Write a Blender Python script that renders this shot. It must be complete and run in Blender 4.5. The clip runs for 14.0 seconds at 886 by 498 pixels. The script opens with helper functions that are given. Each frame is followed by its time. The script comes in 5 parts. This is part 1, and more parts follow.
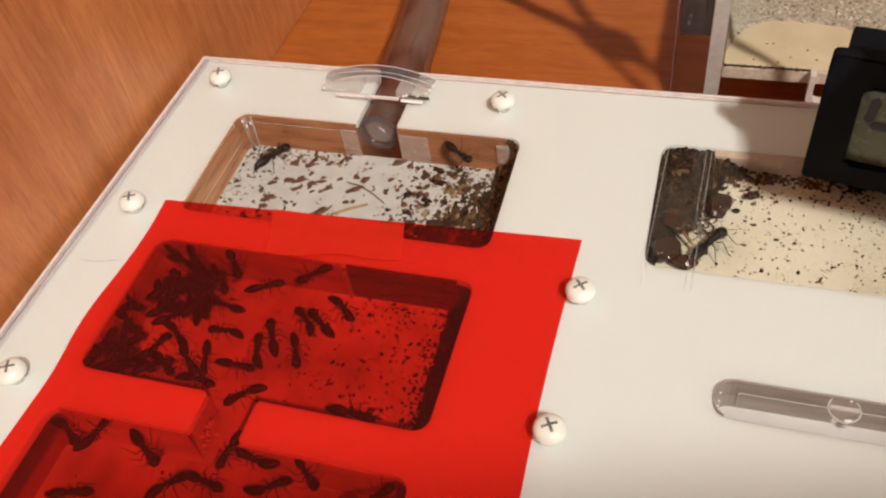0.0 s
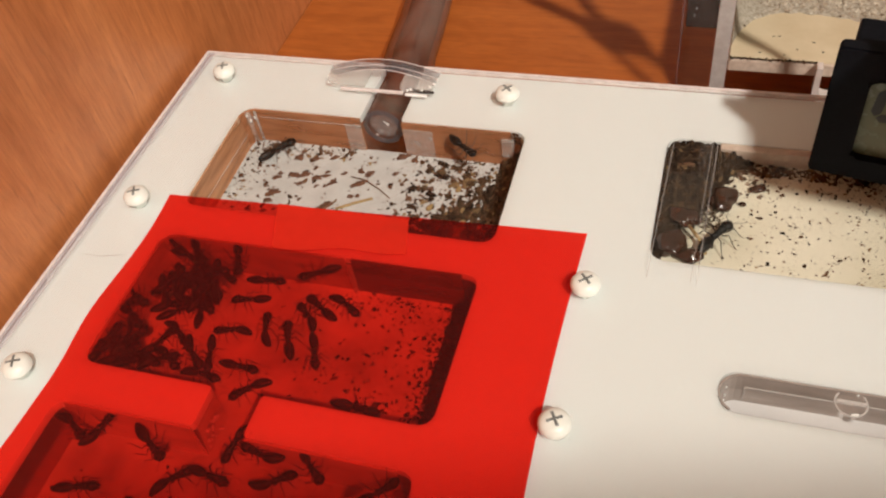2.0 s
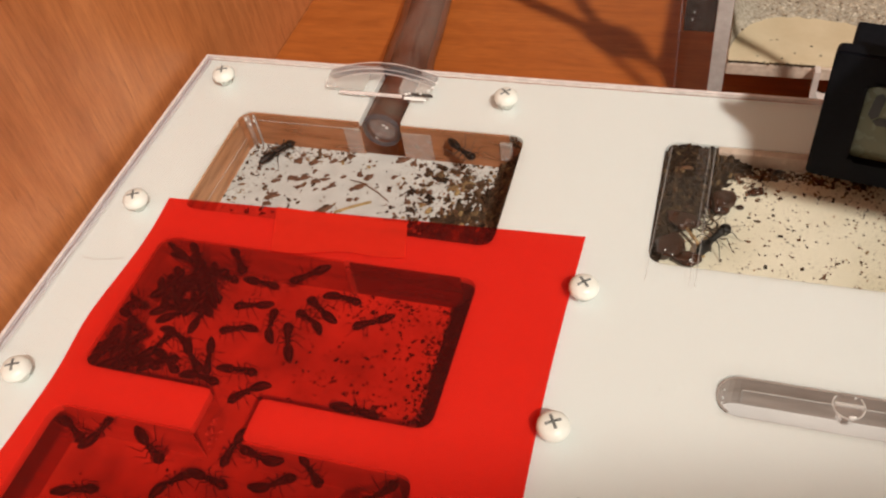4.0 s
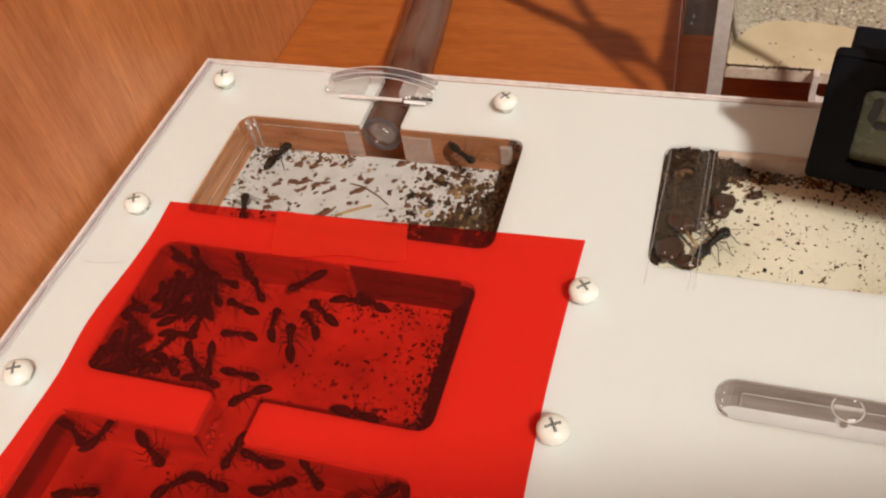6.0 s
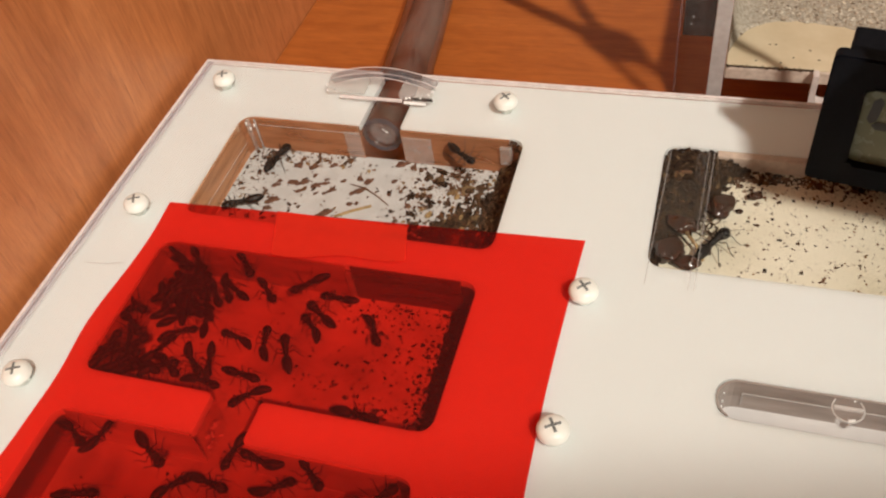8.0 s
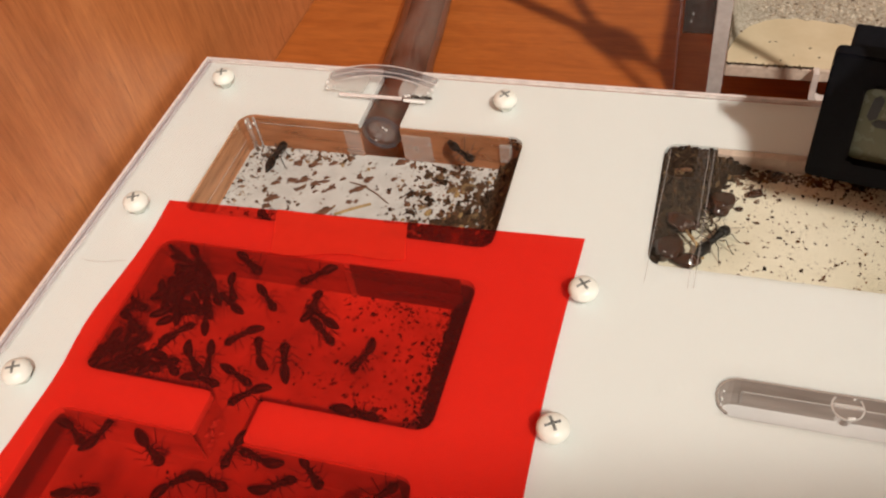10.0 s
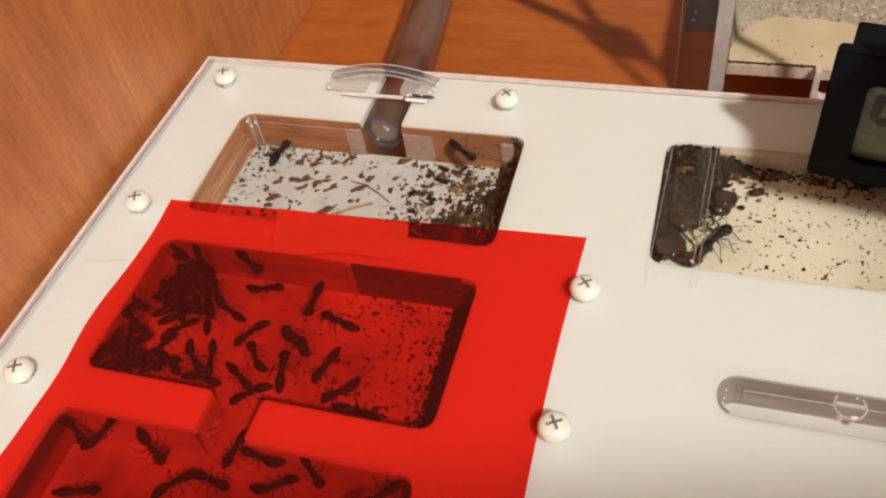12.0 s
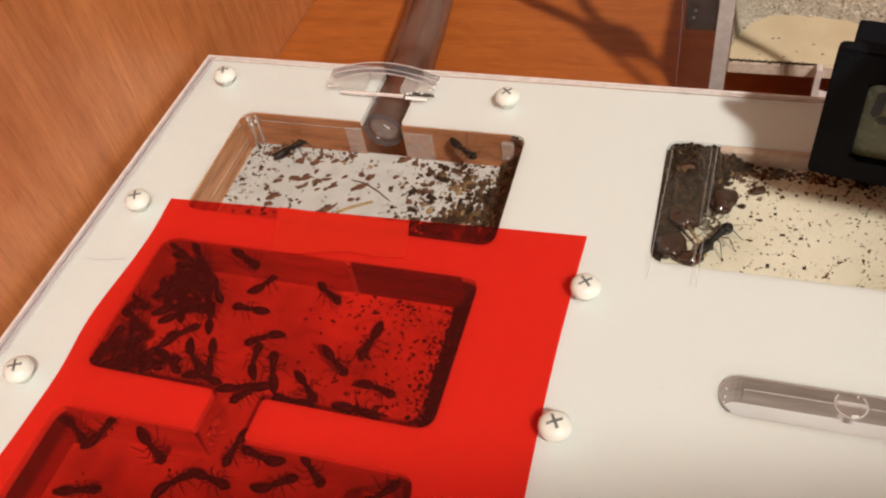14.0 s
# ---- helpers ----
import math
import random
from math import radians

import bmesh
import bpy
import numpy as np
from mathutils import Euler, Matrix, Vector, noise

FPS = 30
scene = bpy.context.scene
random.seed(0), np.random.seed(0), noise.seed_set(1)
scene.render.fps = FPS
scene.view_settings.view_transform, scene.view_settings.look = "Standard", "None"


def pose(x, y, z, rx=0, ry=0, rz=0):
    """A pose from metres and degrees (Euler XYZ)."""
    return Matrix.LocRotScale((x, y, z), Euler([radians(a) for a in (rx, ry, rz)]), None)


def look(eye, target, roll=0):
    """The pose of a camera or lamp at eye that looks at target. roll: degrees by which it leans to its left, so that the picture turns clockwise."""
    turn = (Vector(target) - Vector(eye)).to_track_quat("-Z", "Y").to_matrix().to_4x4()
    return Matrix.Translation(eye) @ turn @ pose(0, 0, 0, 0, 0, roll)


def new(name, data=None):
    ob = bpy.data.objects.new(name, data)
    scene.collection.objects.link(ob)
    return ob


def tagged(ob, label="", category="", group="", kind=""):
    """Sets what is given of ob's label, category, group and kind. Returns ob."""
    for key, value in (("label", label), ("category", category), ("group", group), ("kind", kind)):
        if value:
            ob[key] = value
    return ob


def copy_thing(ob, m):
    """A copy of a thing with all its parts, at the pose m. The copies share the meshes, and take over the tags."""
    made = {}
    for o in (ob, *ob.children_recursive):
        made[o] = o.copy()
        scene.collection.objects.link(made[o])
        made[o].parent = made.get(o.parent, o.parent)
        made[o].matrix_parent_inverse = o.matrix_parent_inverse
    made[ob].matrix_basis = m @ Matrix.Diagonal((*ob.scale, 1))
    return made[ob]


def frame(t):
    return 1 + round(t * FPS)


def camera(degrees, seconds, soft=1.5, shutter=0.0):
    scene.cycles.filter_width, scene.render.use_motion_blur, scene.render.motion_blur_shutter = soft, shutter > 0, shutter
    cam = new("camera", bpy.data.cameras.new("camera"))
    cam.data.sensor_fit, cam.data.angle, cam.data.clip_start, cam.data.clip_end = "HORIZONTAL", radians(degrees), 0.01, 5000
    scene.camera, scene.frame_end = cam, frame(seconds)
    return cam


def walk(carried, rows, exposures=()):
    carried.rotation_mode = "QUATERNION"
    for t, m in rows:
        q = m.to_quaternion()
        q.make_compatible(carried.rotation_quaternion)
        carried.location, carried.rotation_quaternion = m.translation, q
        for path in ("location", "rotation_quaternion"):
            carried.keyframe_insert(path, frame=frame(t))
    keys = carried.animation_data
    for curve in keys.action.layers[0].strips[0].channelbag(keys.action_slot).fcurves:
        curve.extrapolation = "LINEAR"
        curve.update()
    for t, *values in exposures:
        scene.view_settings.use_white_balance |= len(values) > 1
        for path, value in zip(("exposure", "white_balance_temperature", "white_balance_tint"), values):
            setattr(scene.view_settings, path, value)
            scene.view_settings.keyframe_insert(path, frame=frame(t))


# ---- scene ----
cam = camera(55.12, 14.0, soft=2.2)
walk(cam, [
    (0.0, pose(0.11817, -0.14887, 0.14071, 41.927, 6.733, 15.815)),
    (0.5, pose(0.11811, -0.14896, 0.14048, 41.834, 6.908, 15.934)),
    (1.0, pose(0.11806, -0.14884, 0.14055, 41.738, 6.942, 15.932)),
    (1.5, pose(0.11810, -0.14874, 0.14064, 41.635, 6.991, 15.933)),
    (2.0, pose(0.11816, -0.14870, 0.14037, 41.588, 7.061, 15.968)),
    (2.5, pose(0.11814, -0.14868, 0.14055, 41.595, 7.025, 15.941)),
    (3.0, pose(0.11822, -0.14891, 0.14061, 41.731, 6.982, 15.914)),
    (5.5, pose(0.11829, -0.14889, 0.14093, 41.850, 7.070, 15.894)),
    (6.0, pose(0.11840, -0.14900, 0.14110, 41.942, 7.062, 15.884)),
    (6.5, pose(0.11830, -0.14916, 0.14117, 41.992, 7.013, 15.845)),
    (7.0, pose(0.11842, -0.14916, 0.14102, 42.038, 7.054, 15.882)),
    (7.5, pose(0.11842, -0.14916, 0.14102, 42.038, 7.054, 15.882)),
    (8.0, pose(0.11836, -0.14918, 0.14087, 42.075, 7.030, 15.874)),
    (10.5, pose(0.11834, -0.14892, 0.14095, 41.837, 7.067, 15.824)),
    (11.0, pose(0.11858, -0.14894, 0.14094, 41.891, 7.156, 15.889)),
    (11.5, pose(0.11846, -0.14893, 0.14088, 41.895, 7.148, 15.869)),
    (12.0, pose(0.11856, -0.14894, 0.14071, 41.865, 7.238, 15.916)),
    (12.5, pose(0.11847, -0.14896, 0.14071, 41.837, 7.216, 15.900)),
    (13.0, pose(0.11849, -0.14908, 0.14088, 41.911, 7.213, 15.891)),
    (13.5, pose(0.11849, -0.14858, 0.14043, 41.646, 7.320, 15.926)),
    (14.0, pose(0.11859, -0.14872, 0.14060, 41.748, 7.299, 15.931)),
])

# world: a closed evening room, only a trace of light beyond its walls
world = bpy.data.worlds.new("world")
scene.world = world
world.use_nodes = True
world.node_tree.nodes["Background"].inputs[0].default_value = (1.0, 0.8, 0.6, 1)
world.node_tree.nodes["Background"].inputs[1].default_value = 0.02
scene.view_settings.exposure = 0.0
scene.cycles.transparent_max_bounces = 32

# one warm ceiling lamp, behind the viewer's right shoulder
lamp_data = bpy.data.lights.new("ceiling_lamp", "AREA")
lamp_data.shape, lamp_data.size = "DISK", 0.13
lamp_data.energy, lamp_data.color = 49.0, (1.0, 0.93, 0.83)
lamp = new("ceiling_lamp_light", lamp_data)
lamp.matrix_world = look((1.06, -1.06, 1.62), (0.10, -0.05, 0.02))

# ---------------------------------------------------------------- materials
MM = 0.001
TOP = 24.0      # lid top over the desk, mm
FLOOR = 13.4    # chamber floors over the desk, mm
FLOOR_3 = 19.4  # the raised plaster floor of the third chamber


def nodes_of(name):
    m = bpy.data.materials.new(name)
    m.use_nodes = True
    t = m.node_tree
    return m, t, t.nodes["Principled BSDF"], t.nodes["Material Output"]


def ramp_node(t, stops):
    r = t.nodes.new("ShaderNodeValToRGB")
    while len(r.color_ramp.elements) < len(stops):
        r.color_ramp.elements.new(0.5)
    for e, (p, c) in zip(r.color_ramp.elements, stops):
        e.position, e.color = p, (*c, 1)
    return r


def noise_node(t, scale, detail=4.0, stretch=None, rough=0.55, distort=0.0):
    co = t.nodes.new("ShaderNodeTexCoord")
    n = t.nodes.new("ShaderNodeTexNoise")
    n.inputs["Scale"].default_value, n.inputs["Detail"].default_value = scale, detail
    n.inputs["Roughness"].default_value, n.inputs["Distortion"].default_value = rough, distort
    if stretch:
        mp = t.nodes.new("ShaderNodeMapping")
        mp.inputs["Scale"].default_value = stretch
        t.links.new(co.outputs["Object"], mp.inputs["Vector"])
        t.links.new(mp.outputs["Vector"], n.inputs["Vector"])
    else:
        t.links.new(co.outputs["Object"], n.inputs["Vector"])
    return n


def bump_from(t, b, out, strength, distance):
    k = t.nodes.new("ShaderNodeBump")
    k.inputs["Strength"].default_value, k.inputs["Distance"].default_value = strength, distance
    t.links.new(out, k.inputs["Height"])
    t.links.new(k.outputs["Normal"], b.inputs["Normal"])


def surface(name, dark, light, scale=300.0, rough=0.5, bump=0.2, distance=0.0001, metal=0.0, spec=0.5, fine=None, coat=0.0):
    """A mottled surface: colour at one scale, relief and gloss at a finer one."""
    m, t, b, out = nodes_of(name)
    n = noise_node(t, scale, 5.0)
    r = ramp_node(t, [(0.32, dark), (0.68, light)])
    t.links.new(n.outputs["Fac"], r.inputs["Fac"])
    t.links.new(r.outputs["Color"], b.inputs["Base Color"])
    f = noise_node(t, fine or scale * 6, 3.0)
    g = t.nodes.new("ShaderNodeMapRange")
    g.inputs["To Min"].default_value, g.inputs["To Max"].default_value = max(rough - 0.08, 0.02), min(rough + 0.1, 1.0)
    t.links.new(f.outputs["Fac"], g.inputs["Value"])
    t.links.new(g.outputs["Result"], b.inputs["Roughness"])
    b.inputs["Metallic"].default_value = metal
    b.inputs["Specular IOR Level"].default_value = spec
    b.inputs["Coat Weight"].default_value = coat
    if bump:
        bump_from(t, b, f.outputs["Fac"], bump, distance)
    return m


def wood(name, along, dark, mid, light, pore, rough):
    """Veneer with its grain along one axis: broad figure, wavering streaks, cloudy mottling, fine fibre and short dark pores."""
    m, t, b, out = nodes_of(name)

    def grain(length, width, detail, distort, amount=0.55):
        across = [1000.0 / width] * 3
        across["xyz".index(along)] = 1000.0 / length
        return noise_node(t, 1.0, detail, tuple(across), amount, distort)

    def tint(below, n, stops):
        r = ramp_node(t, stops)
        t.links.new(n.outputs["Fac"], r.inputs["Fac"])
        mix = t.nodes.new("ShaderNodeMix")
        mix.data_type, mix.blend_type = "RGBA", "MULTIPLY"
        mix.inputs["Factor"].default_value = 1.0
        t.links.new(below, mix.inputs[6])
        t.links.new(r.outputs["Color"], mix.inputs[7])
        return mix.outputs[2]

    broad = grain(260, 26, 5.0, 1.2, 0.6)
    r = ramp_node(t, [(0.25, dark), (0.5, mid), (0.75, light)])
    t.links.new(broad.outputs["Fac"], r.inputs["Fac"])
    streak = grain(55, 3.6, 3.0, 1.2)
    colour = tint(r.outputs["Color"], streak, [(0.32, (0.89, 0.85, 0.82)), (0.50, (1.0, 1.0, 1.0)), (0.66, (1.05, 1.07, 1.09))])
    cloud = grain(9, 4, 4.0, 0.8)
    colour = tint(colour, cloud, [(0.30, (0.91, 0.88, 0.86)), (0.70, (1.07, 1.09, 1.10))])
    fibre = grain(8, 0.8, 4.0, 0.9, 0.65)
    colour = tint(colour, fibre, [(0.30, (0.84, 0.80, 0.77)), (0.50, (1.0, 1.0, 1.0)), (0.70, (1.09, 1.11, 1.12))])
    pores = grain(11, 0.9, 2.0, 0.3, 0.5)
    pr = ramp_node(t, [(0.24, (0.55, 0.55, 0.55)), (0.33, (0, 0, 0))])
    t.links.new(pores.outputs["Fac"], pr.inputs["Fac"])
    mix2 = t.nodes.new("ShaderNodeMix")
    mix2.data_type = "RGBA"
    t.links.new(pr.outputs["Color"], mix2.inputs["Factor"])
    t.links.new(colour, mix2.inputs[6])
    mix2.inputs[7].default_value = (*pore, 1)
    t.links.new(mix2.outputs[2], b.inputs["Base Color"])
    b.inputs["Roughness"].default_value = rough
    bump_from(t, b, fibre.outputs["Fac"], 0.10, 0.0002)
    return m


def clear(name, tint, rough=0.03, haze=0.0, haze_colour=(0.8, 0.8, 0.8), gloss=1.0, vary=0.15, grain=400.0, stretch=None):
    """Clear plastic sheet: see-through, with a sheen that grows at grazing angles; haze is its frosting."""
    m, t, b, out = nodes_of(name)
    t.nodes.remove(b)
    tr = t.nodes.new("ShaderNodeBsdfTransparent")
    tr.inputs["Color"].default_value = (*tint, 1)
    gl = t.nodes.new("ShaderNodeBsdfGlossy")
    gl.inputs["Roughness"].default_value = rough
    gl.inputs["Color"].default_value = (gloss, gloss, gloss, 1)
    base = tr.outputs[0]
    if haze:
        df = t.nodes.new("ShaderNodeBsdfDiffuse")
        df.inputs["Color"].default_value = (*haze_colour, 1)
        h = t.nodes.new("ShaderNodeMixShader")
        n = noise_node(t, grain, 4.0, stretch)
        g = t.nodes.new("ShaderNodeMapRange")
        g.inputs["From Min"].default_value, g.inputs["From Max"].default_value = 0.3, 0.7
        g.inputs["To Min"].default_value, g.inputs["To Max"].default_value = haze * (1 - vary), haze * (1 + vary)
        t.links.new(n.outputs["Fac"], g.inputs["Value"])
        t.links.new(g.outputs["Result"], h.inputs[0])
        t.links.new(tr.outputs[0], h.inputs[1])
        t.links.new(df.outputs[0], h.inputs[2])
        base = h.outputs[0]
    fres = t.nodes.new("ShaderNodeLayerWeight")
    fres.inputs["Blend"].default_value = 0.5
    pw = t.nodes.new("ShaderNodeMath")
    pw.operation = "POWER"
    pw.inputs[1].default_value = 5.0
    t.links.new(fres.outputs["Facing"], pw.inputs[0])
    ma = t.nodes.new("ShaderNodeMath")
    ma.operation = "MULTIPLY_ADD"
    ma.inputs[1].default_value, ma.inputs[2].default_value = 0.9, 0.014
    t.links.new(pw.outputs[0], ma.inputs[0])
    mx = t.nodes.new("ShaderNodeMixShader")
    t.links.new(ma.outputs[0], mx.inputs[0])
    t.links.new(base, mx.inputs[1])
    t.links.new(gl.outputs[0], mx.inputs[2])
    t.links.new(mx.outputs[0], out.inputs["Surface"])
    return m


def crumb_material(name, stops, rough=0.85):
    """Loose bits, each of its own shade."""
    m, t, b, out = nodes_of(name)
    g = t.nodes.new("ShaderNodeNewGeometry")
    r = ramp_node(t, stops)
    t.links.new(g.outputs["Random Per Island"], r.inputs["Fac"])
    n = noise_node(t, 1500.0, 3.0)
    s = ramp_node(t, [(0.3, (0.6, 0.6, 0.6)), (0.7, (1.15, 1.15, 1.15))])
    t.links.new(n.outputs["Fac"], s.inputs["Fac"])
    mix = t.nodes.new("ShaderNodeMix")
    mix.data_type, mix.blend_type = "RGBA", "MULTIPLY"
    mix.inputs["Factor"].default_value = 1.0
    t.links.new(r.outputs["Color"], mix.inputs[6])
    t.links.new(s.outputs["Color"], mix.inputs[7])
    t.links.new(mix.outputs[2], b.inputs["Base Color"])
    b.inputs["Roughness"].default_value = rough
    b.inputs["Specular IOR Level"].default_value = 0.25
    bump_from(t, b, n.outputs["Fac"], 0.4, 0.0002)
    return m


M_PANEL = wood("panel_veneer", "z", (0.455, 0.152, 0.050), (0.51, 0.178, 0.061), (0.575, 0.212, 0.077), (0.27, 0.085, 0.028), 0.36)
M_DESK = wood("desk_veneer", "x", (0.33, 0.082, 0.0145), (0.39, 0.105, 0.020), (0.46, 0.137, 0.029), (0.20, 0.05, 0.012), 0.36)
M_WHITE = surface("white_acrylic", (0.86, 0.925, 0.925), (0.875, 0.955, 0.96), 14, 0.35, 0.03, 0.00005)
b = M_WHITE.node_tree.nodes["Principled BSDF"]
b.inputs["Subsurface Weight"].default_value = 0.6
b.inputs["Subsurface Radius"].default_value = (1.0, 1.0, 1.0)
b.inputs["Subsurface Scale"].default_value = 0.006
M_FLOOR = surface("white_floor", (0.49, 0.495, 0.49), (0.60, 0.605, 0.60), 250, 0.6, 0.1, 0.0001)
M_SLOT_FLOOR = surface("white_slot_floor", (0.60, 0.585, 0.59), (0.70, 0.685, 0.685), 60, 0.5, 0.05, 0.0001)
M_BROOD = surface("stained_plaster", (0.29, 0.23, 0.17), (0.62, 0.54, 0.43), 75, 0.85, 0.2, 0.0001)
M_PLASTER_DRY = surface("dry_plaster", (0.50, 0.40, 0.26), (0.58, 0.48, 0.33), 120, 0.85, 0.2, 0.0001)
M_PLASTER = surface("plaster", (0.61, 0.565, 0.43), (0.78, 0.74, 0.61), 48, 0.85, 0.25, 0.0001)
M_LID = clear("lid_acrylic", (0.985, 0.985, 0.98), 0.04)
# brown haze stands in for desk wood refracted through the body
M_BODY = clear("body_acrylic", (0.98, 0.975, 0.97), 0.06, 0.12, (0.74, 0.55, 0.42))
M_EDGE = clear("edge_acrylic", (0.90, 0.88, 0.87), 0.10, 0.34, (0.88, 0.85, 0.83))
M_RIM = clear("rim_acrylic", (0.9, 0.86, 0.86), 0.15, 0.82, (0.86, 0.77, 0.75))
M_CLIP = clear("clip_acrylic", (0.80, 0.80, 0.82), 0.02)
M_ARCH = clear("arch_acrylic", (0.74, 0.72, 0.73), 0.02, 0.05, (0.7, 0.7, 0.72))
# near-white, for painted glints as well as bright small parts
M_SHINE = surface("polished_glint", (0.86, 0.85, 0.84), (0.94, 0.93, 0.92), 300, 0.12, 0.0)
M_STOPPER = clear("nylon", (0.985, 0.98, 0.98), 0.04, 0.035, (0.75, 0.60, 0.52))
M_BEVEL = clear("bevel_acrylic", (0.94, 0.93, 0.95), 0.06, 0.07, (0.62, 0.58, 0.64))
M_PORT = clear("port_acrylic", (0.9, 0.88, 0.87), 0.08, 0.55, (0.84, 0.74, 0.70))
M_CLOUDY = clear("cloudy_vinyl", (0.92, 0.9, 0.9), 0.05, 0.17, (0.66, 0.61, 0.60), vary=0.7, grain=500.0)
M_DARK_CLEAR = clear("dark_clear_acrylic", (0.36, 0.33, 0.32), 0.05, 0.08, (0.34, 0.29, 0.27), vary=0.9, grain=1.0, stretch=(900, 300, 60))
M_SLOT = clear("slot_wall", (0.75, 0.72, 0.72), 0.05, 0.70, (0.47, 0.40, 0.365), vary=0.2, grain=1.0, stretch=(90, 90, 500))
# streaky brown imitates the wood seen through a clear wall
M_WOOD_TINT = clear("wood_tinted_wall", (0.9, 0.8, 0.7), 0.06, 0.62, (0.50, 0.215, 0.105), vary=0.45, grain=1.0, stretch=(60, 60, 420))
M_BROOD_WALL = clear("hazy_brown_wall", (0.9, 0.8, 0.7), 0.06, 0.72, (0.52, 0.36, 0.26), vary=0.35, grain=1.0, stretch=(90, 90, 300))
M_BAR = clear("milky_wall", (0.9, 0.85, 0.8), 0.08, 0.80, (0.70, 0.58, 0.50), vary=0.25, grain=1.0, stretch=(70, 70, 260))
M_DARK_WALL = clear("dark_brown_wall", (0.8, 0.7, 0.6), 0.06, 0.75, (0.17, 0.09, 0.055), vary=0.3, grain=1.0, stretch=(60, 60, 300))
# orange haze imitates the wood's reflection in a clear wall
M_WOOD_SHEEN = clear("wood_sheen_wall", (0.92, 0.82, 0.72), 0.05, 0.55, (0.72, 0.37, 0.20), vary=0.6, grain=1.0, stretch=(40, 40, 420))
M_CLIP_MILK = clear("clip_cut_face", (0.93, 0.92, 0.91), 0.06, 0.24, (0.88, 0.86, 0.84))
M_TUBE = clear("tube_vinyl", (0.86, 0.79, 0.75), 0.08, 0.085, (0.62, 0.49, 0.42), 0.45, vary=0.95, grain=1.0, stretch=(160, 5, 160))
M_CUT = clear("cut_vinyl", (0.56, 0.55, 0.59), 0.1, 0.14, (0.50, 0.49, 0.54))
M_TUBE_IN = clear("tube_bore", (0.86, 0.80, 0.76), 0.08, 0.04, (0.60, 0.49, 0.44), 0.35, vary=0.95, grain=1.0, stretch=(200, 5, 200))
M_FILM = clear("red_film", (0.91, 0.027, 0.0135), 0.10, 0.045, (0.70, 0.10, 0.095), 0.7)
M_FILM_THIN = clear("red_film_strip", (0.96, 0.40, 0.35), 0.12, 0.55, (0.80, 0.038, 0.020), 0.7, vary=0.04)
M_SCREW = surface("white_enamel", (0.76, 0.76, 0.70), (0.83, 0.83, 0.78), 500, 0.35, 0.05)
M_STEEL = surface("scratched_steel", (0.05, 0.06, 0.06), (0.34, 0.36, 0.36), 1500, 0.4, 0.3, metal=0.4)
M_BLACK = surface("black_plastic", (0.0032, 0.0036, 0.0056), (0.006, 0.0066, 0.0096), 900, 0.6, 0.15, 0.00008, spec=0.09)
M_LCD = surface("lcd_glass", (0.115, 0.128, 0.080), (0.15, 0.165, 0.105), 80, 0.25, 0.0)
M_SEGMENT = surface("lcd_segment", (0.012, 0.014, 0.018), (0.02, 0.022, 0.026), 400, 0.3, 0.0)
M_CRUMB = crumb_material("nest_crumbs", [(0.0, (0.032, 0.015, 0.008)), (0.40, (0.085, 0.040, 0.019)), (0.85, (0.19, 0.088, 0.042)), (1.0, (0.36, 0.24, 0.11))])
M_SOIL = crumb_material("dark_soil", [(0.0, (0.012, 0.006, 0.003)), (0.5, (0.042, 0.021, 0.010)), (0.90, (0.095, 0.050, 0.024)), (1.0, (0.26, 0.17, 0.085))], 0.8)
M_SAND = crumb_material("pale_sand", [(0.0, (0.16, 0.11, 0.075)), (0.25, (0.42, 0.34, 0.25)), (0.8, (0.60, 0.52, 0.41)), (1.0, (0.72, 0.66, 0.55))])
M_SAND_BED = surface("sand_bed", (0.30, 0.25, 0.19), (0.56, 0.50, 0.41), 1300, 0.9, 0.8, 0.0004)
M_RESIN = surface("moist_brown_seed", (0.020, 0.007, 0.004), (0.060, 0.020, 0.009), 260, 0.16, 0.1, 0.0002, coat=0.4)
M_STRAW = surface("dry_straw", (0.26, 0.16, 0.06), (0.45, 0.31, 0.14), 700, 0.6, 0.2)
M_STEM = surface("brown_stem", (0.11, 0.05, 0.022), (0.19, 0.09, 0.04), 700, 0.7, 0.2)
M_ANT = surface("ant_cuticle", (0.0050, 0.0036, 0.0032), (0.010, 0.0075, 0.0065), 900, 0.42, 0.15, 0.00005, spec=0.25)
M_ANT_LEG = surface("ant_leg_cuticle", (0.012, 0.007, 0.005), (0.02, 0.012, 0.008), 900, 0.4, 0.0)
M_WALL = surface("room_paint", (0.50, 0.46, 0.40), (0.58, 0.53, 0.46), 3, 0.9, 0.05)
M_CABLE = surface("cable_rubber", (0.012, 0.012, 0.013), (0.02, 0.02, 0.021), 600, 0.5, 0.0)
M_CARD = surface("cardboard", (0.30, 0.20, 0.115), (0.38, 0.265, 0.16), 60, 0.85, 0.2, 0.0002)
M_PINK = surface("dull_plaster_edge", (0.46, 0.35, 0.28), (0.64, 0.52, 0.43), 500, 0.8, 0.3)

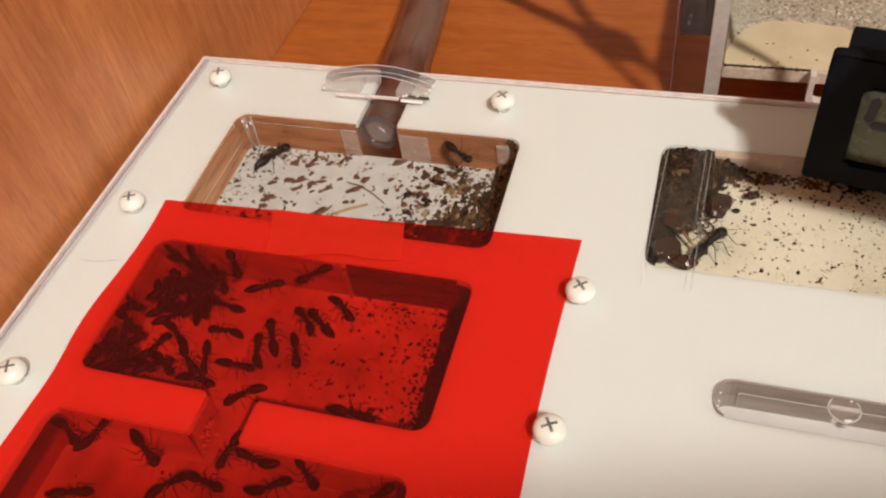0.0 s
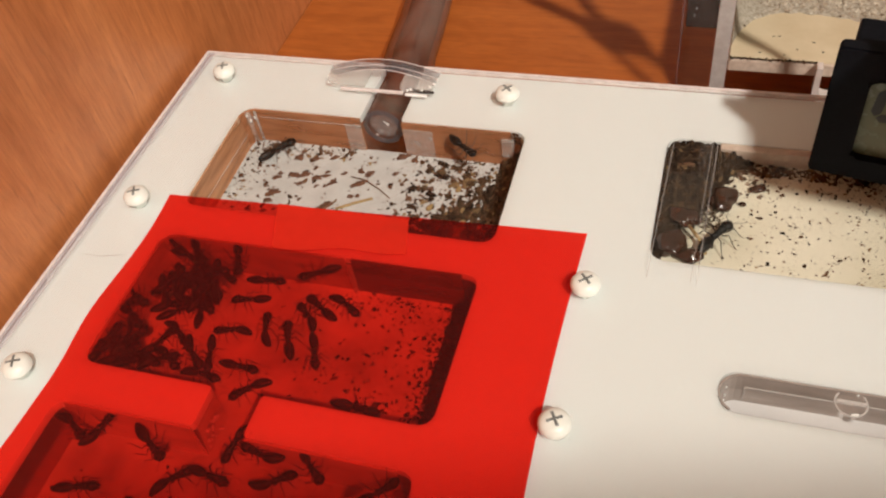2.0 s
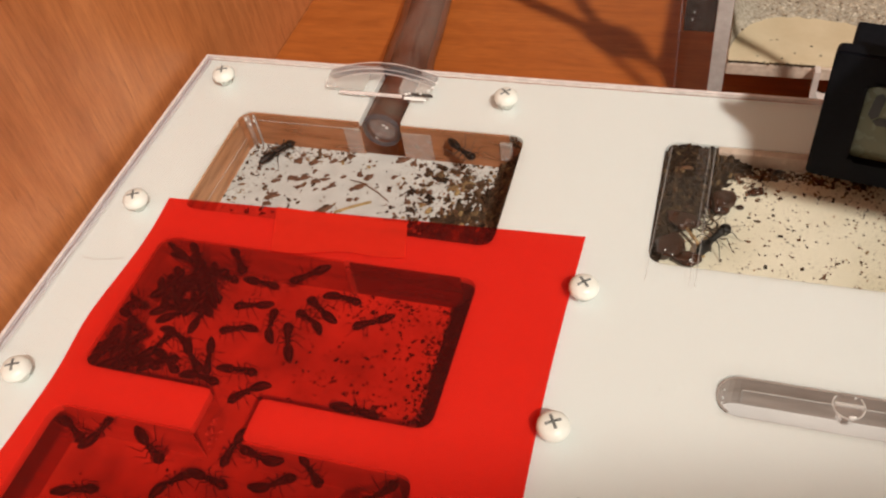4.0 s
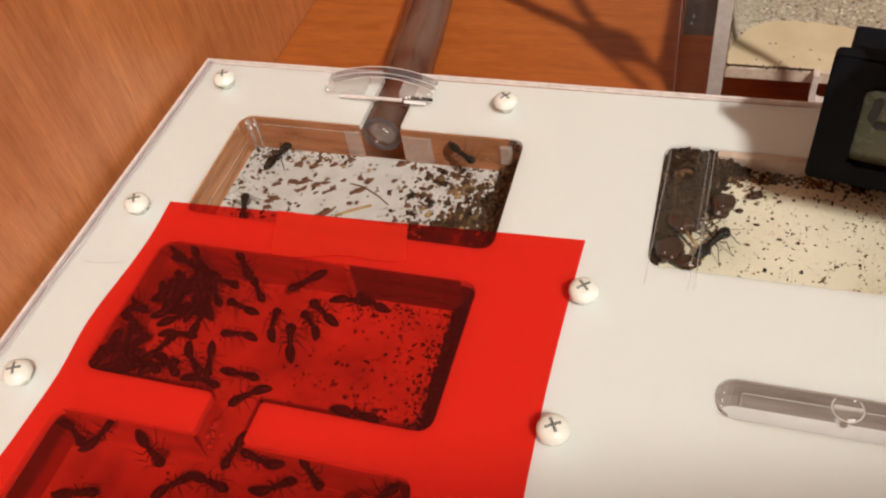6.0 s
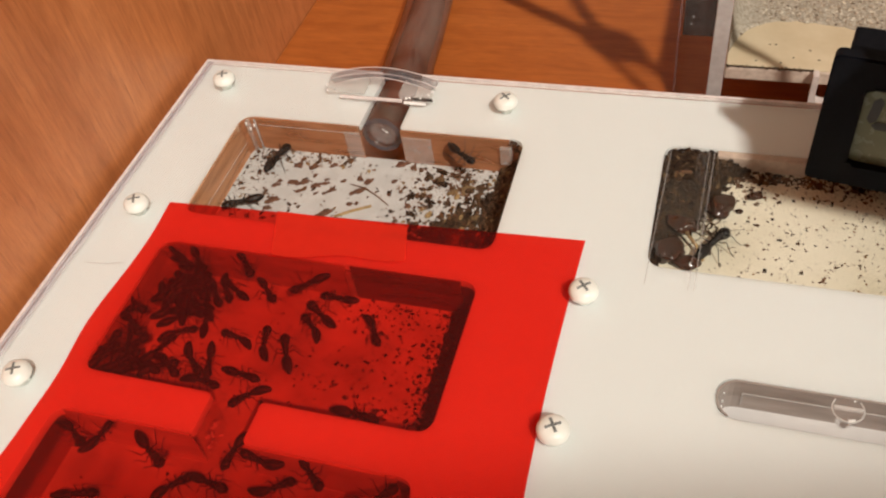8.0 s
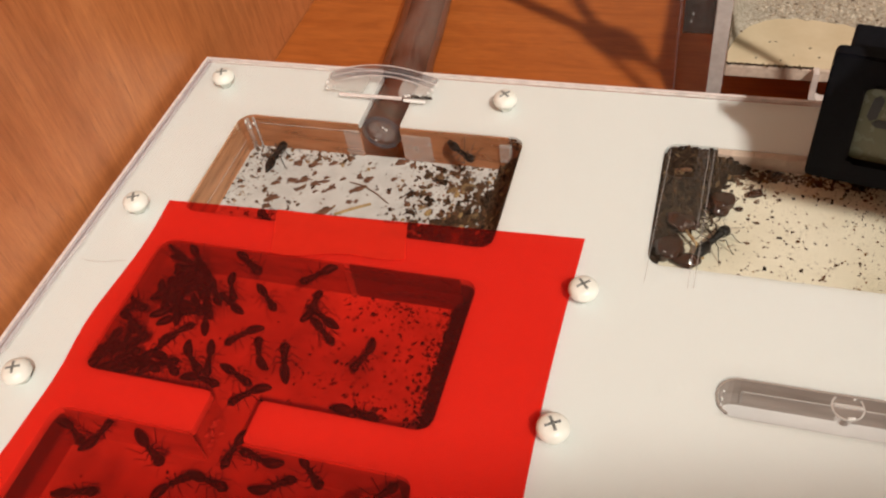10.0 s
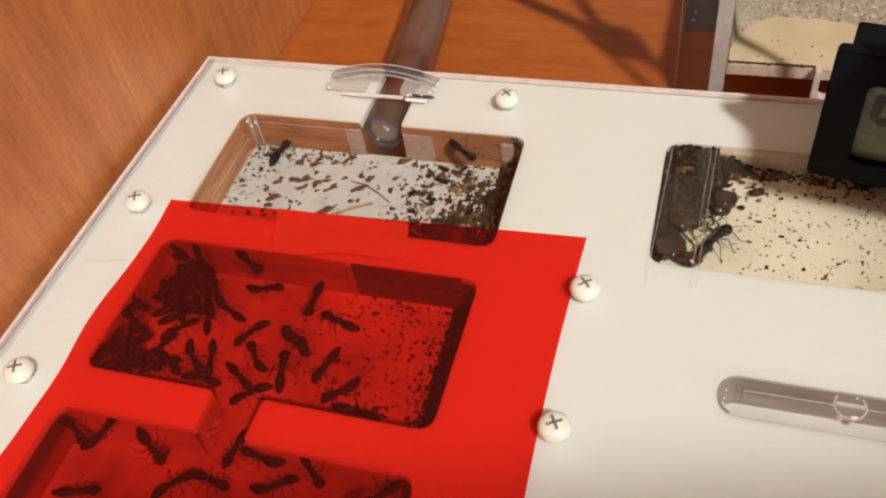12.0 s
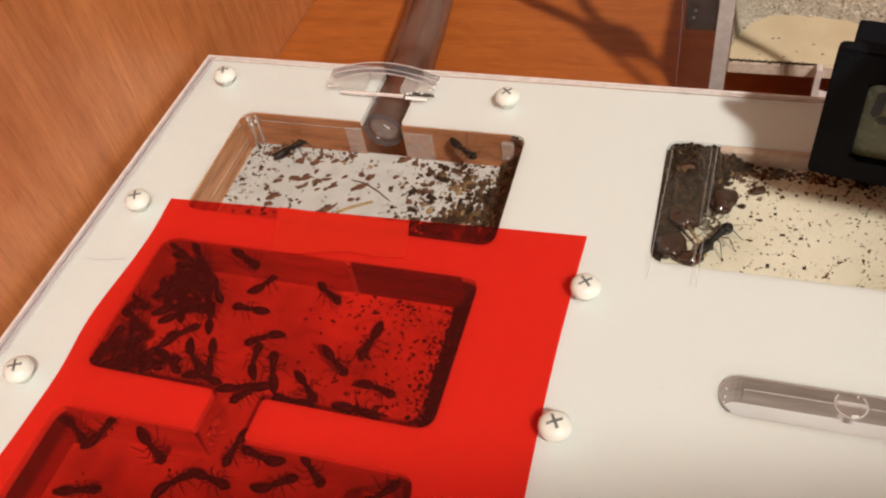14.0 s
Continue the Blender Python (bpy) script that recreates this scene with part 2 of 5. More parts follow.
# ---------------------------------------------------------------- mesh helpers


def part(name, bm, material, parent=None, label="", at=None, smooth=False):
    """Links a bmesh, drawn in millimetres, as one mesh object."""
    bmesh.ops.scale(bm, vec=(MM, MM, MM), verts=bm.verts)
    bmesh.ops.recalc_face_normals(bm, faces=bm.faces)
    me = bpy.data.meshes.new(name)
    bm.to_mesh(me)
    bm.free()
    me.materials.append(material)
    if smooth:
        for f in me.polygons:
            f.use_smooth = True
    ob = new(name, me)
    if at is not None:
        ob.matrix_basis = at
    if parent is not None:
        ob.parent = parent
    if label:
        ob["label"] = label
    return ob


def at_mm(x, y, z, rx=0, ry=0, rz=0):
    return pose(x * MM, y * MM, z * MM, rx, ry, rz)


def thing(name, m, label, category, group="", kind=""):
    ob = new(name)
    ob.empty_display_size = 0.005
    ob.matrix_basis = m
    return tagged(ob, label, category, group, kind)


def rounded(points, radius, steps=6):
    """A closed outline with its corners rounded."""
    out, n = [], len(points)
    for i, p in enumerate(points):
        a, b, c = Vector(points[i - 1]), Vector(p), Vector(points[(i + 1) % n])
        r = radius[i] if isinstance(radius, (list, tuple)) else radius
        if r <= 0:
            out.append(tuple(b))
            continue
        u, v = (a - b).normalized(), (c - b).normalized()
        s, e = b + u * r, b + v * r
        for k in range(steps + 1):
            w = k / steps
            q = s * (1 - w) ** 2 + b * 2 * w * (1 - w) + e * w ** 2
            out.append((q.x, q.y))
    return out


def rect(x0, y0, x1, y1):
    return [(x0, y0), (x1, y0), (x1, y1), (x0, y1)]


def plate(outer, holes, z0, z1):
    """A flat sheet with openings through it."""
    bm = bmesh.new()
    loops = []
    for loop in [outer, *holes]:
        vs = [bm.verts.new((x, y, z1)) for x, y in loop]
        es = [bm.edges.new((vs[i - 1], vs[i])) for i in range(len(vs))]
        loops.append((vs, es))
    edges = [e for _, es in loops for e in es]
    bmesh.ops.triangle_fill(bm, use_beauty=True, use_dissolve=False, edges=edges)
    low = {}
    for vs, _ in loops:
        for v in vs:
            low[v] = bm.verts.new((v.co.x, v.co.y, z0))
    for f in [f for f in bm.faces]:
        bm.faces.new([low[v] for v in reversed(f.verts)])
    for vs, _ in loops:
        for i in range(len(vs)):
            bm.faces.new((vs[i - 1], vs[i], low[vs[i]], low[vs[i - 1]]))
    return bm


def ribbon(line, thick, z0, z1):
    """An upright strip along a plan line, thickened to its right-hand side."""
    bm = bmesh.new()
    cols = []
    for i, p in enumerate(line):
        a, b = Vector(line[max(i - 1, 0)]), Vector(line[min(i + 1, len(line) - 1)])
        d = (b - a).normalized()
        q = Vector(p) + Vector((d.y, -d.x)) * thick
        cols.append([bm.verts.new((x, y, z)) for x, y, z in ((p[0], p[1], z0), (q.x, q.y, z0), (q.x, q.y, z1), (p[0], p[1], z1))])
    for a, b in zip(cols, cols[1:]):
        for k in range(4):
            bm.faces.new((a[k - 1], a[k], b[k], b[k - 1]))
    bm.faces.new(cols[0])
    bm.faces.new(list(reversed(cols[-1])))
    return bm


def box(x0, y0, z0, x1, y1, z1, bevel=0.0, segments=2):
    bm = bmesh.new()
    bmesh.ops.create_cube(bm, size=1.0)
    for v in bm.verts:
        v.co = Vector((x0 + (v.co.x + 0.5) * (x1 - x0), y0 + (v.co.y + 0.5) * (y1 - y0), z0 + (v.co.z + 0.5) * (z1 - z0)))
    if bevel:
        bmesh.ops.bevel(bm, geom=bm.edges[:], offset=bevel, segments=segments, affect="EDGES", profile=0.5)
    return bm


def tube_along(bm, points, radii, sides=10, cap=True):
    """A round rod or hose through the given points."""
    rings, n = [], len(points)
    up = Vector((0, 0, 1))
    for i, p in enumerate(points):
        p = Vector(p)
        d = (Vector(points[min(i + 1, n - 1)]) - Vector(points[max(i - 1, 0)])).normalized()
        ref = up if abs(d.dot(up)) < 0.95 else Vector((1, 0, 0))
        u = d.cross(ref).normalized()
        w = u.cross(d).normalized()
        r = radii[i] if isinstance(radii, (list, tuple)) else radii
        rings.append([bm.verts.new(p + r * (u * math.cos(2 * math.pi * k / sides) + w * math.sin(2 * math.pi * k / sides))) for k in range(sides)])
    for a, b in zip(rings, rings[1:]):
        for k in range(sides):
            bm.faces.new((a[k - 1], a[k], b[k], b[k - 1]))
    if cap:
        bm.faces.new(list(reversed(rings[0])))
        bm.faces.new(rings[-1])
    return rings


def lathe(profile, sides=24):
    """A turned shape from (radius, height) pairs."""
    bm = bmesh.new()
    rings = []
    for r, z in profile:
        if r < 1e-6:
            rings.append([bm.verts.new((0, 0, z))])
        else:
            rings.append([bm.verts.new((r * math.cos(2 * math.pi * k / sides), r * math.sin(2 * math.pi * k / sides), z)) for k in range(sides)])
    for a, b in zip(rings, rings[1:]):
        for k in range(sides):
            if len(a) == 1 and len(b) == 1:
                continue
            if len(a) == 1:
                bm.faces.new((a[0], b[k], b[k - 1]))
            elif len(b) == 1:
                bm.faces.new((a[k - 1], a[k], b[0]))
            else:
                bm.faces.new((a[k - 1], a[k], b[k], b[k - 1]))
    return bm


def blob(bm, centre, radii, rough=0.0, seed=0, level=2, turn=None):
    """A rounded lump, uneven by rough."""
    m = Matrix.Translation(centre)
    if turn is not None:
        m = m @ turn
    res = bmesh.ops.create_icosphere(bm, subdivisions=level, radius=1.0)
    for v in res["verts"]:
        k = 1.0
        if rough:
            k += rough * noise.noise(v.co * 1.7 + Vector((seed * 3.1, seed * 1.7, seed * 0.9)))
        v.co = m @ Vector((v.co.x * radii[0] * k, v.co.y * radii[1] * k, v.co.z * radii[2] * k))
    return res["verts"]


def crumbs(name, material, spots, parent=None, label=""):
    """Loose bits in one mesh. spots: (x, y, z, size, flatness)."""
    rng = random.Random(len(spots) * 7 + 3)
    verts, faces = [], []
    for x, y, z, s, flat in spots:
        base = len(verts)
        turn = rng.uniform(0, 6.28)
        long = rng.uniform(1.0, 1.6)
        n = 8 if s < 0.5 else 12
        ring = []
        for k in range(n):
            a = 2 * math.pi * k / n
            r = s * rng.uniform(0.40, 1.2)
            px, py = r * math.cos(a) * long, r * math.sin(a) / math.sqrt(long)
            ring.append((px * math.cos(turn) - py * math.sin(turn), px * math.sin(turn) + py * math.cos(turn)))
        h = s * flat
        for px, py in ring:
            verts.append(((x + px) * MM, (y + py) * MM, (z + h * rng.uniform(0.0, 0.35)) * MM))
        for px, py in ring:
            k = rng.uniform(0.45, 0.8)
            verts.append(((x + px * k) * MM, (y + py * k) * MM, (z + h * rng.uniform(0.75, 1.4)) * MM))
        for k in range(n):
            j = (k + 1) % n
            faces.append((base + k, base + j, base + n + j, base + n + k))
        faces.append(tuple(base + n + k for k in range(n)))
    me = bpy.data.meshes.new(name)
    me.from_pydata(verts, [], faces)
    me.materials.append(material)
    ob = new(name, me)
    if parent is not None:
        ob.parent = parent
    if label:
        ob["label"] = label
    return ob


# ---------------------------------------------------------------- the room and the furniture


def build_room():
    tagged(part("floor", box(-1600, -2600, -760, 2600, 1200, -740), M_WALL), "plain floor of the room", "floor", kind="structure")
    tagged(part("ceiling", box(-1600, -2600, 1760, 2600, 1200, 1780), M_WALL), "pale plain ceiling", "ceiling", kind="structure")
    tagged(part("wall_north", box(-1600, 1200, -740, 2600, 1220, 1760), M_WALL), "pale plain wall behind the desk", "wall", kind="structure")
    tagged(part("wall_south", box(-1600, -2620, -740, 2600, -2600, 1760), M_WALL), "pale plain wall", "wall", kind="structure")
    tagged(part("wall_west", box(-1620, -2600, -740, -1600, 1200, 1760), M_WALL), "pale plain wall", "wall", kind="structure")
    tagged(part("wall_east", box(2600, -2600, -740, 2620, 1200, 1760), M_WALL), "pale plain wall", "wall", kind="structure")
    desk = thing("desk", at_mm(0, 0, 0), "reddish cherry veneer desk top beside a wooden side panel", "desk")
    part("desk_top", box(-3, -420, -24, 1100, 420, 0, 0.8), M_DESK, desk)
    part("support", box(1060, -400, -740, 1090, 400, -24), M_DESK, desk)
    part("side_panel", box(-21, -430, -740, -3.004, 440, 620, 0.8), M_PANEL, desk, "warm cherry veneer side panel with upright grain")


build_room()

# ---------------------------------------------------------------- the ant nest
NX, NY = 196.0, -146.0
CH3 = rounded(rect(112.3, -47.6, 177.3, -15.0), 3.2)
SLOT = rounded(rect(125.9, -76.1, 185.0, -68.5), 3.75)


def brood_outline():
    pts = [(18.0, -56.7), (83.7, -56.7), (83.7, -88.2), (54.0, -88.2), (54.0, -96.1), (83.7, -96.1), (83.7, -127.4), (18.0, -127.4), (18.0, -96.1), (44.7, -96.1), (44.7, -88.2), (18.0, -88.2)]
    return rounded(list(reversed(pts)), [3.2, 3.2, 3.2, 1.0, 1.0, 3.2, 3.2, 3.2, 3.2, 1.0, 1.0, 3.2][::-1])


def notched_outline(inset, depth):
    """The nest's outline, cut in from the rear where the hose comes through; as deep as the first chamber, it takes that in."""
    if depth > 17:
        slot = [(46.3, -17.4), (17.4, -17.4), (18.0, -48.8), (84.1, -48.8), (83.8, -17.4), (55.8, -17.4)]
        radii = [0.8, 3.2, 3.2, 3.2, 3.2, 0.8]
    else:
        slot, radii = [(46.3, -depth), (55.8, -depth)], [0.8, 0.8]
    pts = [(inset, -inset), (46.3, -inset)] + slot + [(55.8, -inset), (NX - inset, -inset), (NX - inset, NY + inset), (inset, NY + inset)]
    return rounded(pts, [0, 0] + radii + [0, 0, 0, 0])


def screw_part(parent, x, y, turn):
    head = part("screw", lathe([(0, 2.85), (0.8, 2.82), (1.6, 2.64), (2.2, 2.28), (2.55, 1.72), (2.62, 1.1), (2.5, 0.65), (2.1, 0.45), (1.35, 0.4), (1.3, -1.4), (0, -1.4)], 36),
                M_SCREW, parent, "white enamelled cross-head screw", at_mm(x, y, TOP, 0, 0, turn), True)
    bm = bmesh.new()
    for a in (0, 90):
        q = box(-1.3, -0.24, 2.45, 1.3, 0.24, 2.87, 0.06, 1)
        me = bpy.data.meshes.new("tmp")
        bmesh.ops.rotate(q, cent=(0, 0, 0), matrix=Matrix.Rotation(radians(a), 3, "Z"), verts=q.verts)
        if a:
            bmesh.ops.translate(q, vec=(0, 0, 0.012), verts=q.verts)
        q.to_mesh(me)
        q.free()
        bm.from_mesh(me)
        bpy.data.meshes.remove(me)
    part("cross_recess", bm, M_STEEL, head, "worn bare-metal cross slot")
    return head


def build_nest():
    nest = thing("ant_nest", at_mm(0, 0, 0), "white and clear acrylic ant nest lying on the desk", "ant nest")
    part("body", plate(notched_outline(0.6, 18), [brood_outline(), CH3, SLOT], 0.02, 21.0), M_BODY, nest, "clear acrylic body, hazed brown for the wood seen through it")
    part("cover_sheet", plate(notched_outline(0.02, 18), [brood_outline(), CH3, SLOT], 21.05, 22.8), M_WHITE, nest, "white acrylic sheet with chamber openings")
    part("lid", plate(notched_outline(0.03, 11), [], 22.85, TOP), M_LID, nest, "clear acrylic lid")
    part("lid_rim", box(-0.4, -0.30, TOP + 0.01, 46.2, 0.4, TOP + 0.05), M_RIM, nest, "polished pale rim of the lid")
    part("lid_rim", box(55.9, -0.30, TOP + 0.01, NX, 0.4, TOP + 0.05), M_RIM, nest, "polished pale rim of the lid")
    part("lid_rim", box(-0.4, NY, TOP + 0.01, 0.30, -0.32, TOP + 0.05), M_RIM, nest, "polished pale rim of the lid")
    part("lid_rim", box(-0.4, 0.0, 22.86, 46.2, 0.4, TOP - 0.02, 0.1, 1), M_RIM, nest, "polished pale rim of the lid")
    part("lid_rim", box(55.9, 0.0, 22.86, NX, 0.4, TOP - 0.02, 0.1, 1), M_RIM, nest, "polished pale rim of the lid")
    part("lid_rim", box(-0.4, NY, 22.86, 0.0, -0.02, TOP - 0.02, 0.1, 1), M_RIM, nest, "polished pale rim of the lid")
    part("lid_bevel", box(0.34, NY + 1, TOP + 0.01, 2.0, -0.4, TOP + 0.04), M_BEVEL, nest, "lilac-tinted clear border of the lid")
    part("lid_bevel", box(2.04, NY + 1, TOP + 0.01, 2.2, -2.2, TOP + 0.06), M_EDGE, nest, "bright inner line of the border")
    part("lid_bevel", box(2.24, -1.5, TOP + 0.01, 46.0, -1.38, TOP + 0.05), M_EDGE, nest, "bright inner line of the border")
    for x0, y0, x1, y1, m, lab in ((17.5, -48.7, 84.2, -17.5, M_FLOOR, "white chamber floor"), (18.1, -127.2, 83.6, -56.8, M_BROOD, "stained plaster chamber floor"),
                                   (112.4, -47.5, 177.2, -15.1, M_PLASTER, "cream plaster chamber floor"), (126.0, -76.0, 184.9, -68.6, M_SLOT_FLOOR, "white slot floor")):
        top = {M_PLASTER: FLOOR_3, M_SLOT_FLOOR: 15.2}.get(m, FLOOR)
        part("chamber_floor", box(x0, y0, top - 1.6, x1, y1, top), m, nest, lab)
    for x, y, a in ((8.8, -8.2, 20), (77.7, -8.4, 48), (8.8, -50.4, 25), (8.8, -92.9, 25), (102.8, -57.2, 40), (102.8, -84.8, 30)):
        screw_part(nest, x, y, a)
    for x0, x1 in ((42.2, 46.1), (56.0, 62.8)):
        part("hose_socket", box(x0, -18.1, FLOOR + 0.02, x1, -17.45, 20.9, 0.2), M_CLIP_MILK, nest, "milky clear block beside the hose")
    part("corner_block", box(78.2, -18.6, 16.0, 81.0, -17.45, 20.9, 0.4), M_CLIP_MILK, nest, "milky clear block in the corner")
    part("chamber_post", box(57.3, -57.7, FLOOR + 0.02, 58.4, -56.75, 20.9, 0.2), M_CLIP_MILK, nest, "milky clear post at the chamber wall")
    # inner wall linings
    arc = [(18.06 + 3.2 - 3.2 * math.cos(radians(a)), -56.76 - 3.2 + 3.2 * math.sin(radians(a))) for a in range(0, 91, 15)]
    part("inner_wall", ribbon([(18.06, -88.0)] + arc + [(57.2, -56.76)], 0.4, FLOOR + 0.02, 22.55), M_BROOD_WALL, nest, "hazy brown chamber wall lining")
    part("inner_wall", ribbon([(58.5, -56.76), (80.2, -56.76)], 0.4, FLOOR + 0.02, 22.55), M_DARK_WALL, nest, "dark brown chamber wall lining")
    part("inner_wall", ribbon([(18.4, -96.16), (44.4, -96.16)], 0.4, FLOOR + 0.02, 22.55), M_BAR, nest, "milky chamber wall under the white sheet")
    part("inner_wall", ribbon([(54.3, -96.16), (80.5, -96.16)], 0.4, FLOOR + 0.02, 22.55), M_BAR, nest, "milky chamber wall under the white sheet")
    # wood seen through and mirrored in these walls is put into their colour
    arc = [(17.46 + 3.2 - 3.2 * math.cos(radians(a)), -17.46 - 3.2 + 3.2 * math.sin(radians(a))) for a in range(0, 91, 15)]
    part("inner_wall", ribbon([(18.05, -48.6), arc[0]], 0.4, FLOOR + 0.02, 22.55), M_WOOD_SHEEN, nest, "clear chamber wall with a painted orange sheen of the wood")
    part("inner_wall", ribbon(arc + [(46.2, -17.46)], 0.4, FLOOR + 0.02, 22.55), M_WOOD_TINT, nest, "clear chamber wall coloured for the wood seen through it")
    part("inner_wall", ribbon([(55.9, -17.46), (80.4, -17.46)], 0.4, FLOOR + 0.02, 22.55), M_WOOD_TINT, nest, "clear chamber wall coloured for the wood seen through it")
    # highlight lines on the chamber walls, modelled as thin pale strips
    part("wall_line", box(21.0, -18.05, 20.6, 46.0, -17.9, 20.75, 0.04), M_CLIP_MILK, nest, "pale strip standing in for a highlight along the wall")
    part("wall_line", box(18.5, -48.0, 17.6, 18.62, -21.0, 17.75, 0.04), M_CLIP_MILK, nest, "pale strip standing in for a highlight along the wall")
    # the rounded corner's highlight, added as two pale upright posts
    for x, y, r, m in ((18.9, -18.9, 0.7, M_CLIP_MILK), (20.4, -18.3, 0.35, M_CLIP_MILK)):
        part("corner_highlight", lathe([(0, FLOOR + 0.1), (r, FLOOR + 0.1), (r, 22.0), (r * 0.6, 22.5), (0, 22.6)], 14), m, nest, "pale post standing in for the rounded corner's highlight", at_mm(x, y, 0), True)
    # glints of the rounded corner, modelled as near-white beads
    for x, y, z in ((18.9, -19.5, 21.9), (19.5, -19.4, 20.4), (20.3, -18.8, 21.0)):
        bm = bmesh.new()
        blob(bm, (0, 0, 0), (0.25, 0.2, 0.5), 0.5, z, 2)
        part("glint", bm, M_SHINE, nest, "near-white bead standing in for a glint in the corner", at=at_mm(x, y, z), smooth=True)
    part("inner_wall", box(122.5, -16.9, FLOOR_3 + 0.02, 174.0, -15.05, 22.7, 0.2), M_PINK, nest, "pinkish plaster along the chamber wall")
    arc = [(129.65 - 3.72 * math.cos(radians(a)), -72.3 + 3.72 * math.sin(radians(a))) for a in range(-60, 91, 15)]
    part("inner_wall", ribbon(arc + [(184.0, -68.56)], 0.35, 15.22, 22.6), M_SLOT, nest, "smoky clear slot wall")
    part("wall_line", box(130.2, -69.1, 19.35, 181.0, -68.93, 19.6, 0.05), M_EDGE, nest, "pale joint line along the slot wall")
    part("wall_line", box(130.1, -69.15, 16.0, 130.35, -68.93, 19.3, 0.05), M_EDGE, nest, "pale upright joint in the slot wall")
    # glints of the slot end, modelled as near-white bars
    for z, s in ((21.2, 0.2), (18.8, 0.35), (17.2, 0.3)):
        part("glint", box(-0.14, -0.12, -s, 0.14, 0.12, s, 0.06, 1), M_SHINE, nest, "near-white bar standing in for a glint in the slot end", at=at_mm(127.3, -70.6, z))
    # stopper screw in the water slot
    st = part("slot_stopper", lathe([(0, 0.5), (1.7, 0.45), (2.2, 0.2), (2.35, -0.3), (2.1, -0.8), (1.5, -1.1), (1.5, -3.0), (0, -3.4)], 28), M_STOPPER, nest,
              "clear nylon slotted stopper screw", at_mm(145.3, -70.4, 21.9), True)
    st.visible_shadow = False
    part("screw_slot", box(-2.1, -0.28, 0.1, 2.1, 0.28, 0.54, 0.1, 1), M_EDGE, st).visible_shadow = False
    bm = bmesh.new()
    tube_along(bm, [(2.3 * math.cos(2 * math.pi * k / 32), 2.3 * math.sin(2 * math.pi * k / 32), 0.05) for k in range(33)], 0.16, 6)
    part("screw_rim", bm, M_EDGE, st, "pale rounded rim", smooth=True).visible_shadow = False
    # glints on the stopper, modelled as near-white bars
    for x, y, a in ((1.1, 1.75, 60), (0.4, -2.05, 10)):
        part("glint", box(-0.55, -0.16, 0.1, 0.55, 0.16, 0.5, 0.1, 1), M_SHINE, st, "near-white bead standing in for a glint", at=at_mm(x, y, 0, 0, 0, a)).visible_shadow = False
    return nest


build_nest()


def build_clip():
    """Arched clear piece that holds the hose down."""
    clip = thing("hose_clip", at_mm(48.2, -6.0, TOP), "clear acrylic arched clip over the hose, resting on the lid", "clip")
    bm = bmesh.new()
    n, ring_a, ring_b = 18, [], []
    outer = [(-13.0 + 26.0 * k / n, 1.5 + 2.7 * math.sin(math.pi * k / n) ** 0.9) for k in range(n + 1)]
    inner = [(-11.6 + 23.2 * k / n, 0.25 + 2.75 * math.sin(math.pi * k / n) ** 0.9) for k in range(n + 1)]
    loop = outer + list(reversed(inner))
    for y, ring in ((0.4, ring_a), (2.6, ring_b)):
        ring.extend(bm.verts.new((x, y, z)) for x, z in loop)
    m = len(loop)
    for k in range(m):
        bm.faces.new((ring_a[k - 1], ring_a[k], ring_b[k], ring_b[k - 1]))
    for k in range(n):
        for ring in (ring_a, ring_b):
            bm.faces.new((ring[k], ring[k + 1], ring[m - 2 - k], ring[m - 1 - k]))
    part("arch", bm, M_ARCH, clip)
    part("foot", box(-12.6, -2.6, 0.02, -3.6, 2.4, 2.0, 0.25), M_CLIP_MILK, clip)
    part("foot", box(5.2, -3.4, 0.02, 12.4, 2.2, 2.0, 0.25), M_CLIP_MILK, clip)
    # bright outlines of the clear arch, added as thin pale rods
    for y, pts, r in ((0.38, outer, 0.06), (2.6, outer, 0.09), (0.38, inner, 0.09)):
        bm = bmesh.new()
        tube_along(bm, [(x, y, z) for x, z in pts], r, 6)
        part("edge_highlight", bm, M_RIM, clip, "pale rod standing in for the bright outline of the arch")
    part("front_bar", box(6.6, -4.6, 0.02, 11.7, -4.0, 0.6, 0.12), M_SHINE, clip, "polished front edge of the clip")
    # dark refraction in the foot, added as a strip
    part("refraction_strip", box(8.4, -3.75, 0.5, 13.2, -3.45, 1.3, 0.1), M_DARK_CLEAR, clip, "dark strip standing in for refraction in the clip's foot")
    # sparkles of the clear clip, modelled as near-white beads
    for x, y, z, s in ((7.0, -3.6, 0.9, 0.34), (7.8, -3.6, 1.2, 0.26), (8.7, -3.6, 0.7, 0.22), (10.4, -3.6, 1.2, 0.26), (12.9, -2.0, 2.0, 0.36), (13.3, -0.6, 2.2, 0.3), (12.2, -3.1, 1.9, 0.26), (-12.6, -2.5, 0.6, 0.3), (-12.5, -1.9, 1.8, 0.34)):
        bm = bmesh.new()
        blob(bm, (0, 0, 0), (s, s * 0.6, s), 0.5, x, 2)
        part("glint", bm, M_SHINE, clip, "near-white bead standing in for a glint", at=at_mm(x, y, z), smooth=True)
    part("front_bar", box(-9.0, -4.2, 0.02, 6.0, -3.6, 0.7, 0.12), M_RIM, clip, "polished front edge of the clip")


def hose_skin(name, parent, path, outer, inner, label=""):
    """Outer wall and bore of a clear hose along one line."""
    for part_name, r, sides, m in ((name, outer, 32, M_TUBE), (name + "_bore", inner, 26, M_TUBE_IN)):
        bm = bmesh.new()
        tube_along(bm, path, r, sides, False)
        part(part_name, bm, m, parent, label, smooth=True)


